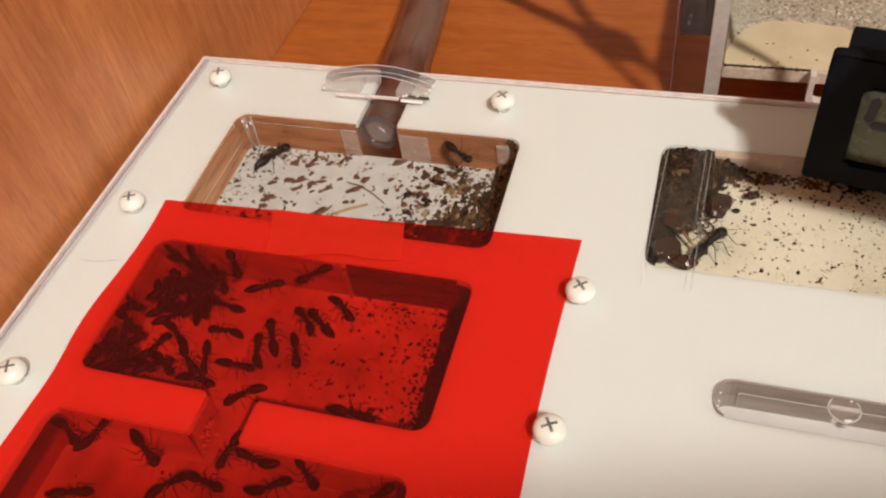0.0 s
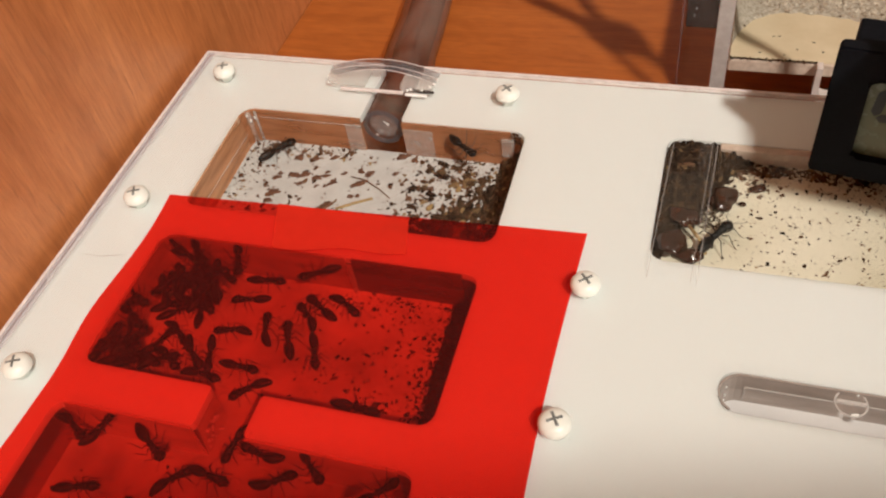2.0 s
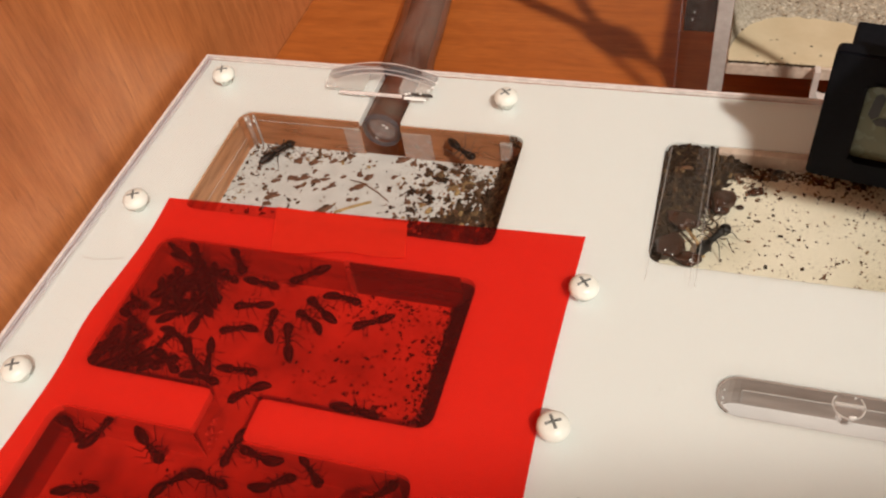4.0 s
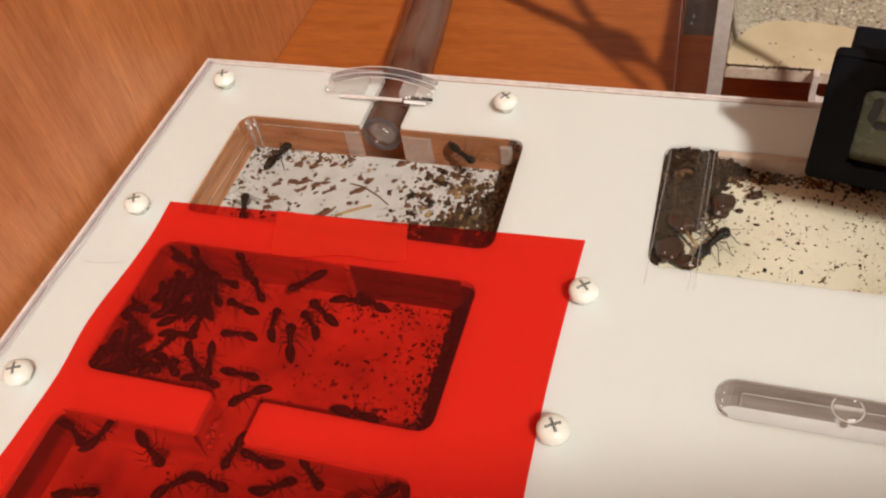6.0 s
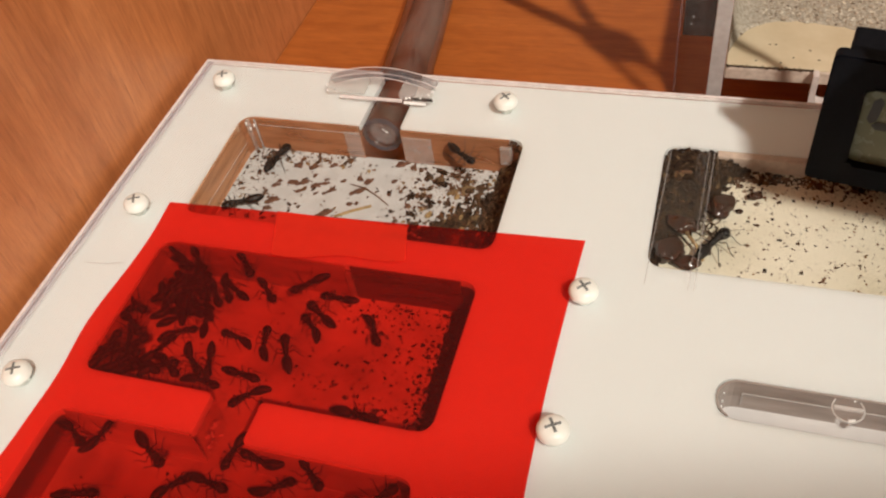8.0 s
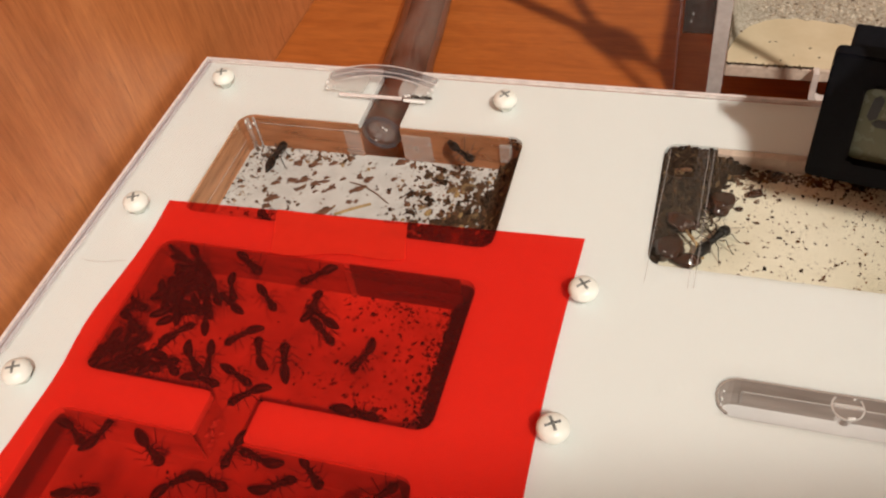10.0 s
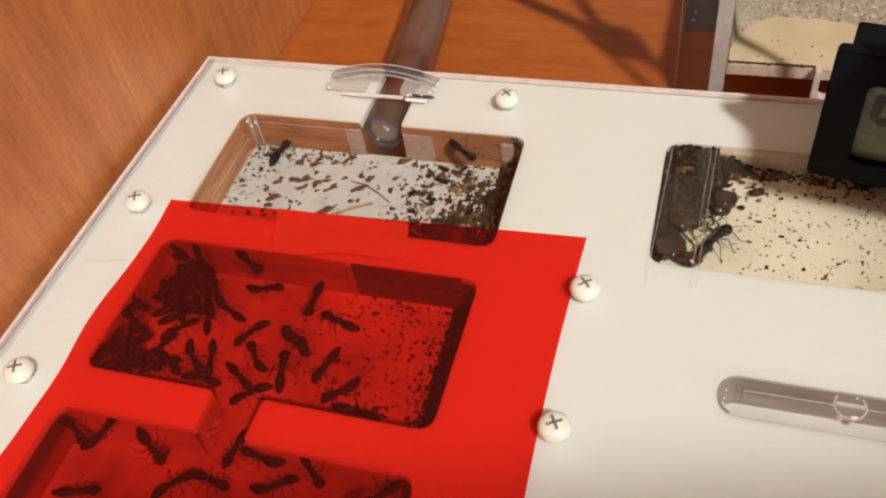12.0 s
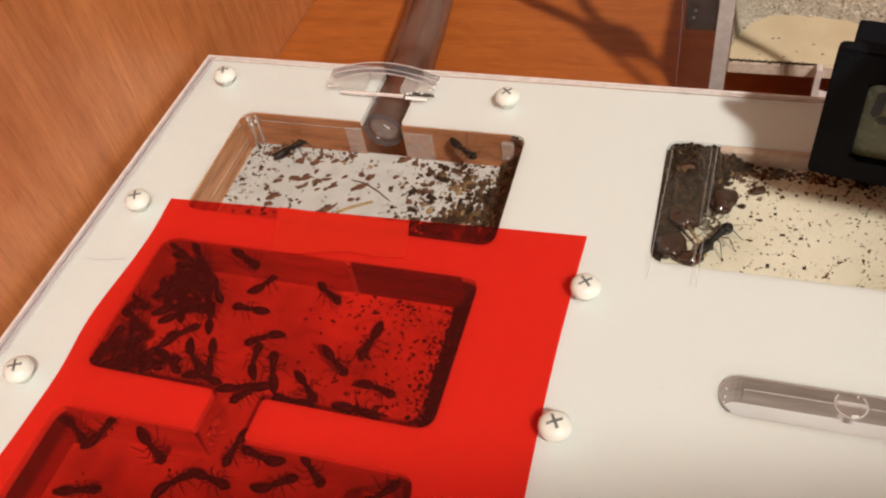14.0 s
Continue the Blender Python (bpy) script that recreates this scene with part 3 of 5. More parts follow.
def cut_ring(parent, r0, r1, at):
    bm = bmesh.new()
    n = 30
    rings = [[bm.verts.new((r * math.cos(2 * math.pi * k / n), y, r * math.sin(2 * math.pi * k / n))) for k in range(n)] for r, y in ((r0, -0.05), (r1, -0.05), (r1 - 0.1, -0.45), (r0 + 0.1, -0.45))]
    for a, b in zip(rings, rings[1:] + rings[:1]):
        for k in range(n):
            bm.faces.new((a[k - 1], a[k], b[k], b[k - 1]))
    part("cut_end", bm, M_CUT, parent, "cloudy cut end of the tube", at=at)


def build_hose():
    hose = thing("hose", at_mm(50.0, -14.6, 18.2), "clear vinyl hose running from the nest across the desk", "hose")
    hose_skin("connector", hose, [(0, 0, 0), (-0.3, 5, -0.4), (-0.8, 10, -1.0), (-1.4, 16, -1.8), (-2.0, 20, -2.6)], 4.7, 3.6, "narrow clear connector tube")
    hose_skin("outer_wall", hose, [(-1.4, 15.8, -1.8), (-2.4, 21, -2.9), (-3.7, 28, -4.9), (-6.3, 37.8, -7.7), (-8.6, 53.3, -10.0), (-11.5, 72, -11.5), (-15, 95, -11.6), (-19, 125, -11.6), (-22, 165, -11.6)], 6.5, 4.7)
    cut_ring(hose, 3.6, 4.7, at_mm(0, 0, 0))
    cut_ring(hose, 4.75, 6.5, at_mm(-1.4, 15.8, -1.8, -12, 0, 7))
    disc = lathe([(0, 0.04), (1.2, 0.10), (2.6, 0.05), (3.5, 0.0), (3.5, -0.06), (0, -0.08)], 28)
    part("mouth_disc", disc, M_CLOUDY, hose, "cloudy disc in the hose mouth", at=at_mm(0, 0.2, 0, 90), smooth=True)
    # soft glints in the hose mouth, modelled as cloudy patches
    for x, z, a, l in ((0.7, 0.3, 35, 1.5), (-0.9, -1.6, 65, 1.1), (1.0, -1.9, 120, 0.9)):
        bm = bmesh.new()
        blob(bm, (0, 0, 0), (l, 0.12, l * 0.62), 0.9, x, 3)
        part("glint_patch", bm, M_CLOUDY, hose, "cloudy pale patch standing in for a glint in the hose mouth", at=at_mm(x, -0.1, z, 0, a, 0), smooth=True)
    # sharper glints there, modelled as near-white beads
    for x, z, l in ((1.2, 0.9, 0.45), (0.6, 1.5, 0.3), (-1.8, -2.4, 0.3)):
        bm = bmesh.new()
        blob(bm, (0, 0, 0), (l, 0.1, l * 0.5), 0.5, z, 2)
        part("glint", bm, M_SHINE, hose, "near-white bead standing in for a glint in the hose mouth", at=at_mm(x, -0.25, z, 0, 35, 0), smooth=True)


build_clip()
build_hose()


def build_film():
    """Red cling film over the brood chambers, with a doubled strip."""
    def sheet(outline_at, nx, ny, z, wave):
        bm = bmesh.new()
        grid = []
        for j in range(ny + 1):
            row = []
            for i in range(nx + 1):
                x, y = outline_at(i / nx, j / ny)
                row.append(bm.verts.new((x, y, z + wave * (0.5 + 0.5 * noise.noise(Vector((x * 0.06, y * 0.06, 3.0)))))))
            grid.append(row)
        for j in range(ny):
            for i in range(nx):
                bm.faces.new((grid[j][i], grid[j][i + 1], grid[j + 1][i + 1], grid[j + 1][i]))
        return bm

    def main(u, v):
        yl, yr = -47.9 - v * 90, -44.7 - v * 93
        left = 15.3 + 0.55 * math.cos((v - 0.13) * 15.5) + 0.25 * math.sin(v * 31.0) * v - 0.3 * v
        right = 101.0 + 1.28 * v - 1.2 * math.sin(min(1.0, v / 0.85) * math.pi)
        return left + (right - left) * u, yl + (yr - yl) * u

    def patch(u, v):
        x = 39.6 + 27.6 * u + v * (3.4 - 1.2 * u)
        return x, -46.95 - v * (11.2 - 3.0 * u + 0.5 * math.sin(u * 9))

    film = thing("red_film", at_mm(0, 0, 0), "translucent red plastic film laid over the brood chambers", "film")
    cover = part("sheet", sheet(main, 40, 46, TOP + 0.14, 0.16), M_FILM, film, smooth=True)
    cover.visible_shadow = False
    part("doubled_strip", sheet(patch, 12, 8, TOP + 0.42, 0.10), M_FILM_THIN, film, "second strip of red film", smooth=True)


build_film()


def build_thermometer():
    th = thing("digital_thermometer", at_mm(138.1, -21.9, TOP, 0, 0, -10), "small black digital thermometer standing on the nest lid", "thermometer")
    bez = plate(rounded(rect(0, 0, 48, 27.5), 1.2, 3), [rounded(rect(6.2, 5.0, 43, 22.0), 1.4, 3)], 0, 2.6)
    bmesh.ops.rotate(bez, cent=(0, 0, 0), matrix=Matrix.Rotation(radians(90), 3, "X"), verts=bez.verts)
    bmesh.ops.translate(bez, vec=(0, 2.6, 0), verts=bez.verts)
    bmesh.ops.bevel(bez, geom=[e for e in bez.edges if e.calc_face_angle(0) > 1.2 and abs(e.verts[0].co.y) < 0.01 and abs(e.verts[1].co.y) < 0.01], offset=0.3, segments=2, affect="EDGES")
    part("bezel", bez, M_BLACK, th)
    part("case", box(2.0, 2.62, 1.2, 45.4, 12.6, 25.6, 0.6), M_BLACK, th)
    screen = part("screen", box(4.9, 1.5, 4.6, 43.6, 2.4, 23.0, 0.1, 1), M_LCD, th, "grey-green lcd screen")

    def segment(ax, az, bx, bz):
        w = 0.85
        d = Vector((bx - ax, bz - az)).normalized()
        s = Vector((-d.y, d.x)) * w
        a, b = Vector((ax, az)) + d * 0.25, Vector((bx, bz)) - d * 0.25
        pts = [a, a + d * w + s, b - d * w + s, b, b - d * w - s, a + d * w - s]
        bm = bmesh.new()
        lo = [bm.verts.new((q.x, 1.49, q.y)) for q in pts]
        hi = [bm.verts.new((q.x, 1.42, q.y)) for q in pts]
        bm.faces.new(lo), bm.faces.new(list(reversed(hi)))
        for k in range(6):
            bm.faces.new((lo[k - 1], lo[k], hi[k], hi[k - 1]))
        part("digit_segment", bm, M_SEGMENT, screen)

    # probe cable, tied up in a bundle behind the case
    home = th.matrix_basis.inverted()

    def run(points):
        return [tuple((home @ Vector((x * MM, y * MM, z * MM))) / MM) for x, y, z in points]

    bm = bmesh.new()
    tube_along(bm, run([(172, -16, 38), (166, -12, 38.5), (159, -10, 39.5), (153, -9, 42), (151.5, -7.5, 48), (148.5, -5, 54), (142.5, -1, 57), (134, 7, 52), (128.5, 12.5, 47), (118, 22, 41), (100, 34, 37), (79, 48, 33), (50, 70, 27), (20, 100, 12), (4, 125, 2.6), (-1, 160, 2.2)]), [1.0] * 6 + [1.4, 1.9] + [2.2] * 8, 8)
    lead = part("probe_cable", bm, M_CABLE, th, "thin black probe cable behind the thermometer", smooth=True)
    bm = bmesh.new()
    tube_along(bm, run([(125.5, 15.5, 45), (123.5, 17.5, 44), (118, 22, 41), (112, 26, 40), (109, 28, 39)]), [2.2, 4.6, 6.0, 4.8, 2.2], 14)
    part("cable_bundle", bm, M_CABLE, lead, "cable wound into a bundle", smooth=True)
    bm = bmesh.new()
    tube_along(bm, run([(114, 26, 41), (107, 36, 40), (102, 45, 39), (96, 60, 37), (92, 84, 34), (100, 100, 36), (112, 90, 40)]), 1.9, 8)
    part("cable_tail", bm, M_CABLE, lead, "loose tail of the cable", smooth=True)

    x0, x1, z0, z1, z2, sl = 7.6, 14.6, 7.4, 13.6, 19.8, 0.6
    segment(x0 + sl * 2, z2, x0 + sl, z1)
    segment(x0 + sl, z1, x1 + sl, z1)
    segment(x1 + sl * 2, z2, x1 + sl, z1)
    segment(x1 + sl, z1, x1, z0)


build_thermometer()


def build_shade_arm():
    """Unseen flat arm and post beside the nest, added to shade thermometer and plaster."""
    arm = thing("shade_arm", at_mm(154.5, -50.5, 0, 0, 0, -10.3), "flat black arm on a round post, added out of view to cast shade", "support arm")
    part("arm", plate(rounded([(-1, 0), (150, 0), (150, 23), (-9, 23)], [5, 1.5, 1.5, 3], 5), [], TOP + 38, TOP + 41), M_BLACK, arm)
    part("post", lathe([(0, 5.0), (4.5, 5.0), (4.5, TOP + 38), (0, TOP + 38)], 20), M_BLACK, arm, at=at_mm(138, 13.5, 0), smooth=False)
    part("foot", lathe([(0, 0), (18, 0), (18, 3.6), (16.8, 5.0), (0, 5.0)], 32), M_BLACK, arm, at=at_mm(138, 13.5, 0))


build_shade_arm()


def build_shade_carton():
    """Unseen carton added behind the viewer to shade the near end of the lid."""
    carton = thing("shade_carton", at_mm(175, -250, 0, 0, 0, 15), "brown cardboard box on the desk, added out of view to cast shade", "box")
    body = plate(rect(1.5, -118.5, 178.5, -1.5), [rect(4.5, -115.5, 175.5, -4.5)], 0.02, 228)
    part("body", body, M_CARD, carton)
    part("base", box(4.6, -115.4, 0.02, 175.4, -4.6, 2.5), M_CARD, carton)
    rim = plate(rounded(rect(0, -120, 180, 0), 1.0, 3), [rect(1.45, -118.55, 178.55, -1.45)], 218, 248)
    part("lid_rim", rim, M_CARD, carton)
    part("lid_top", box(0, -120, 248.02, 180, 0, 250.5, 0.4), M_CARD, carton)


build_shade_carton()


def build_foraging_box():
    fb = thing("foraging_box", at_mm(111.4, 12.0, 0), "clear acrylic foraging box with a sandy floor, standing on the desk", "acrylic box")
    part("side_wall", box(7.4, 0.9, 0, 10.6, 120, 60), M_LID, fb, "clear side wall")
    part("wall_edge", box(7.4, 0, 0, 10.6, 0.86, 60, 0.2), M_EDGE, fb, "frosted cut edge of the wall")
    panes = [part("outer_wall", box(0, 0, 0, 0.9, 120, 60, 0.1), M_LID, fb)]
    panes.append(part("dark_block", box(0.95, 0.2, 30.3, 7.35, 3.4, 60, 0.2), M_DARK_CLEAR, fb, "dark clear block between the walls"))
    for pane in panes:
        pane.visible_shadow = False
    part("wall_edge", box(0.1, -0.2, 0, 0.36, -0.02, 60, 0.06), M_BEVEL, fb, "thin bright edge of the outer wall")
    # glints in the dark block, modelled as small pale bars
    for x, z in ((2.6, 33.4), (2.9, 35.2)):
        part("glint", box(-0.10, -0.1, -0.3, 0.10, 0.05, 0.3, 0.04, 1), M_EDGE, fb, "pale bar standing in for a glint in the dark block", at=at_mm(x, 0.1, z))
    part("side_wall", box(108, 0, 0, 111, 120, 60), M_LID, fb, "clear side wall")
    part("back_wall", box(10.6, 117, 19.7, 108, 120, 60, 0.2), M_CLIP, fb)
    part("floor_slab", box(10.7, 0.2, 19.7, 108, 116.9, 22.8, 0.35), M_PINK, fb, "plaster floor slab with a ragged edge")
    # cream plaster skin, left bare in front of the sand
    part("plaster_skin", box(10.9, 0.6, 22.8, 107.8, 60, 23.1, 0.1), M_PLASTER_DRY, fb, "smooth cream plaster floor")
    # rounded port in front
    port = plate(rounded([(28.6, 15.0), (44.0, 15.0), (44.0, 23.6), (42.8, 23.6), (42.8, 16.6), (29.8, 16.6), (29.8, 23.6), (28.6, 23.6)], [2.6, 2.6, 0.2, 0.2, 1.8, 1.8, 0.2, 0.2]), [], 0, 2.4)
    bmesh.ops.rotate(port, cent=(0, 0, 0), matrix=Matrix.Rotation(radians(90), 3, "X"), verts=port.verts)
    part("port_frame", port, M_PORT, fb, "rounded pale port, open at the top")
    spots = [(10.8 + 18 * k / 150, 0.5 + 0.6 * noise.noise(Vector((k * 0.33, 0, 0))), 23.0, 0.1 + 0.3 * (k * 37 % 11) / 11, 0.6) for k in range(150)]
    tagged(crumbs("slab_edge_crumbs", M_SOIL, spots, fb, "ragged dark line of crumbs along the slab edge"), kind="stuff")
    for x, y, a in ((19.6, 9.0, 20), (20.8, 9.2, 5), (24.6, 4.6, 60), (17.0, 2.8, 10), (29.8, 4.2, 30), (22.0, 2.4, 50), (28.0, 7.5, 0)):
        bm = bmesh.new()
        blob(bm, (0, 0, 0.08), (0.36, 0.15, 0.10), 0.6, x, 1)
        part("plaster_speck", bm, M_CABLE, fb, at=at_mm(x, y, 23.1, 0, 0, a))
    rng = random.Random(5)
    spots = []

    def bare(x):
        """How far back the sand is cleared from the plaster."""
        near = 18.4 - 0.012 * (x - 24) ** 2 if x > 24 else 18.4 * math.sqrt(max(0.0, 1 - ((24 - x) / 13.4) ** 2.4))
        return near + 0.7 * noise.noise(Vector((x * 0.5, 2.0, 0)))

    bm = bmesh.new()
    n, cols = 90, []
    for i in range(n + 1):
        x = 11 + 51 * i / n
        y0 = bare(x)
        cols.append([bm.verts.new((x, y0 + (60 - y0) * (k / 40) ** 1.3, 23.1 + (0.35 + 5.0 * math.exp(-(x - 11) / 1.6) * min(1.0, k / 6) if k else 0.0) + (0.25 * noise.noise(Vector((x * 0.7, k * 0.5, 5.0))) if k else 0.0))) for k in range(41)])
    for i in range(n):
        for k in range(40):
            bm.faces.new((cols[i][k], cols[i + 1][k], cols[i + 1][k + 1], cols[i][k + 1]))
    tagged(part("sand_bed", bm, M_SAND_BED, fb, "bed of coarse pale sand"), kind="stuff")
    for k in range(6500):
        x, y = rng.uniform(11, 62), rng.uniform(2, 62)
        rim = bare(x)
        if y < rim + rng.uniform(-0.3, 0.5):
            continue
        spots.append((x, y, 23.35 + rng.uniform(0, 0.15), rng.uniform(0.15, 0.46), rng.uniform(0.3, 0.6)))
    tagged(crumbs("sand", M_SAND, spots, fb, "coarse pale sand"), kind="stuff")


build_foraging_box()

# ---------------------------------------------------------------- what lies in the chambers
RNG = random.Random(11)


def crumb_mesh(seed, long, wide, high):
    """A ragged flat flake."""
    bm = bmesh.new()
    n, rings = 22, []
    for k, z in ((0.92, 0.0), (1.0, high * 0.5), (0.86, high), (0.45, high * 1.25)):
        ring = []
        for i in range(n):
            a = 2 * math.pi * i / n
            r = k * (1.0 + 0.75 * noise.noise(Vector((math.cos(a) * 1.1, math.sin(a) * 1.1, seed * 5.3))) + 0.55 * noise.noise(Vector((math.cos(a) * 3.1, math.sin(a) * 3.1, seed * 2.9 + 9))))
            ring.append(bm.verts.new((r * long * math.cos(a), r * wide * math.sin(a), z + high * 0.5 * noise.noise(Vector((math.cos(a) * 2, math.sin(a) * 2, seed + k))))))
        rings.append(ring)
    for a, b in zip(rings, rings[1:]):
        for i in range(n):
            bm.faces.new((a[i - 1], a[i], b[i], b[i - 1]))
    bm.faces.new(rings[-1])
    bm.faces.new(list(reversed(rings[0])))
    bmesh.ops.scale(bm, vec=(MM, MM, MM), verts=bm.verts)
    me = bpy.data.meshes.new("flake")
    bm.to_mesh(me)
    bm.free()
    me.materials.append(M_FLAKE)
    return me


M_FLAKE = surface("bark_flake", (0.075, 0.030, 0.016), (0.18, 0.078, 0.042), 700, 0.85, 0.5, 0.0003)
FLAKES = [crumb_mesh(k, 1.05 + 0.22 * (k % 3), 0.55 + 0.12 * (k % 4), 0.24) for k in range(10)]


def lay_flake(x, y, z, size, turn, tilt=0):
    ob = new("bark_flake", RNG.choice(FLAKES))
    ob.matrix_basis = at_mm(x, y, z, tilt, 0, turn) @ Matrix.Scale(size, 4)
    return tagged(ob, "small brown bark flake on the chamber floor", "flake", "bark flakes in the nest")


def scatter(n, area, size, z=FLOOR, flat=(0.3, 0.7), keep=None):
    out = []
    x0, y0, x1, y1 = area
    for _ in range(n):
        x, y = RNG.uniform(x0, x1), RNG.uniform(y0, y1)
        if keep and RNG.random() > keep(x, y):
            continue
        s = size[0] + (size[1] - size[0]) * RNG.random() ** 2.4
        out.append((x, y, z(x, y) if callable(z) else z, s, RNG.uniform(*flat)))
    return out


def clumpy(x, y, k=0.16, gain=2.6, shift=0.15):
    return max(0.0, min(1.0, shift + gain * noise.noise(Vector((x * k, y * k, 7.7)))))


def mound(name, x0, y0, x1, y1, height, nx, ny, material, label, base=FLOOR):
    """A heap with a real surface, standing on a chamber floor."""
    bm = bmesh.new()
    top = [[bm.verts.new((x0 + (x1 - x0) * i / nx, y0 + (y1 - y0) * j / ny, base + 0.01 + max(0.0, height(x0 + (x1 - x0) * i / nx, y0 + (y1 - y0) * j / ny)))) for i in range(nx + 1)] for j in range(ny + 1)]
    for j in range(ny):
        for i in range(nx):
            if max(v.co.z for v in (top[j][i], top[j][i + 1], top[j + 1][i + 1], top[j + 1][i])) > base + 0.15:
                bm.faces.new((top[j][i], top[j][i + 1], top[j + 1][i + 1], top[j + 1][i]))
    bmesh.ops.delete(bm, geom=[v for v in bm.verts if not v.link_faces], context="VERTS")
    return tagged(part(name, bm, material, smooth=False), label, "soil", kind="stuff")


def rough_of(x, y):
    return noise.noise(Vector((x * 0.9, y * 0.9, 1.0))) * 0.9 + noise.noise(Vector((x * 2.3, y * 2.3, 4.0))) * 0.5


def heap_one(x, y):
    """Refuse banked up along the outer wall of the first chamber, thinning out over the floor."""
    side = max(0.0, (x - 76.5) / 6.8)
    near = max(0.0, min(1.0, (-24.0 - y) / 16.0))
    sheet = max(0.0, min(1.0, (x - 55.0 - 9.0 * (1 - near)) / 15.0))
    return 6.6 * side ** 1.7 + 1.1 * sheet * (0.35 + 0.65 * near) + 0.75 * rough_of(x, y) * (0.4 + 0.6 * sheet) + 0.5 * noise.noise(Vector((x * 0.3, y * 0.3, 8.0))) - 0.52


def heap_two(x, y):
    """Refuse banked up along the outer wall of the brood chamber."""
    side = max(0.0, (x - 76.0) / 6.8)
    return 6.2 * side ** 2 * min(1.0, 0.35 + (y + 90) / 34) + 0.6 * rough_of(x, y) - 0.5


def heap_three(x, y):
    """Soil banked to the lid in the corner of the third chamber."""
    edge = 122.6 + 0.55 * max(0.0, y + 24.0) if y > -24 else 122.6 + 0.42 * (y + 24.0)
    across = 1.0 / (1.0 + math.exp((x - edge) * 1.1))
    along = 1.0 / (1.0 + math.exp((-36.0 - y) * 0.7))
    wall = max(0.0, 1.0 - (x - 112.2) / 3.0) * max(0.0, min(1.0, (y + 47.0) / 5.0))
    rear = max(0.0, 1.0 - (-15.0 - y) / 6.0) * max(0.0, 1.0 - (x - 112.2) / 21.0)
    return min(3.2, min(2.9, 2.9 * across * along + 1.9 * wall + 2.9 * rear) + 0.7 * rough_of(x, y) + 0.5 * noise.noise(Vector((x * 0.45, y * 0.45, 2.0))) - 0.45)


def build_litter():
    # chamber one
    spots = scatter(620, (18.2, -48.2, 83, -18.2), (0.08, 0.34), keep=lambda x, y: 0.25 + 0.75 * clumpy(x, y))
    spots += scatter(330, (18.8, -48.2, 70, -18.8), (0.3, 0.8), flat=(0.2, 0.4), keep=lambda x, y: 0.15 + clumpy(x, y, 0.3))
    spots += scatter(420, (18.0, -48.0, 27, -18.0), (0.1, 0.4), keep=lambda x, y: ((27 - x) / 9))
    spots += scatter(360, (18.6, -22.0, 44, -18.0), (0.15, 0.7), keep=lambda x, y: 0.35 + clumpy(x, y, 0.3))
    spots += scatter(900, (38, -48.4, 82, -38), (0.12, 0.6), keep=lambda x, y: (0.2 + clumpy(x, y, 0.35)) * min(1.0, (x - 36) / 26))
    spots += scatter(700, (52, -47, 80, -18.6), (0.12, 0.6), keep=lambda x, y: max(0.0, (x - 52) / 26) * (0.25 + clumpy(x, y, 0.25)))
    tagged(crumbs("nest_litter", M_CRUMB, spots), "brown crumbs and flakes strewn over the white floor", "litter", kind="stuff")
    mound("refuse_heap", 53.0, -48.6, 83.8, -17.7, heap_one, 104, 100, M_REFUSE, "dark brown refuse heaped against the chamber wall")
    spots = scatter(2900, (57, -48.4, 83.4, -17.9), (0.12, 0.62), lambda x, y: FLOOR + max(0.0, heap_one(x, y)) - 0.05, (0.4, 0.9), lambda x, y: 0.12 + 0.88 * max(0.0, (x - 58) / 25) * (0.55 + 0.6 * clumpy(x, y, 0.3)))
    lumps = scatter(130, (60, -48, 82, -19), (0.7, 1.6), lambda x, y: FLOOR + max(0.0, heap_one(x, y)) - 0.1, (0.3, 0.7), lambda x, y: 0.7)
    for _ in range(70):
        a = RNG.uniform(-0.3, 1.75)
        spots.append((80.6 + 2.9 * math.cos(a), -20.6 + 2.9 * math.sin(a), RNG.uniform(19.5, 22.4), RNG.uniform(0.15, 0.5), 0.8))
    tagged(crumbs("refuse_lumps", M_SOIL, lumps), "dark damp lumps in the refuse heap", "litter", kind="stuff")
    tagged(crumbs("refuse_crumbs", M_CRUMB, spots), "crumbs lying over the refuse heap", "litter", kind="stuff")
    for x, y, s, a in ((34.6, -27.3, 1.25, 10), (49.5, -24.7, 1.35, 50), (48.3, -28.0, 1.5, 20), (32.0, -27.7, 1.3, -20), (39.6, -20.9, 1.3, 35), (55.6, -18.2, 1.9, 10), (58.2, -18.6, 1.2, 60),
                       (36.4, -24.7, 1.0, 70), (43.7, -25.5, 1.0, 30), (39.6, -26.9, 1.0, 0), (28.3, -29.1, 1.3, 5), (29.6, -33.5, 1.5, 15), (38.6, -30.3, 0.8, 25), (47.5, -32.2, 0.9, 5),
                       (31.1, -22.1, 1.7, 15), (55.3, -23.8, 0.9, 40), (42.9, -35.9, 1.6, 20), (29.4, -36.2, 1.2, 0), (55.3, -27.8, 0.8, 80), (64.3, -27.3, 1.2, 10), (25.4, -17.6, 1.3, 20), (60.5, -31.0, 1.2, 40)):
        lay_flake(x, y - 0.5, FLOOR, s * 0.76, a + 16)
    for k in range(26):
        x, y = RNG.gauss(33, 8), RNG.uniform(-47, -20)
        if 20 < x < 58:
            lay_flake(x, y, FLOOR, RNG.uniform(0.45, 0.9), RNG.uniform(0, 180))
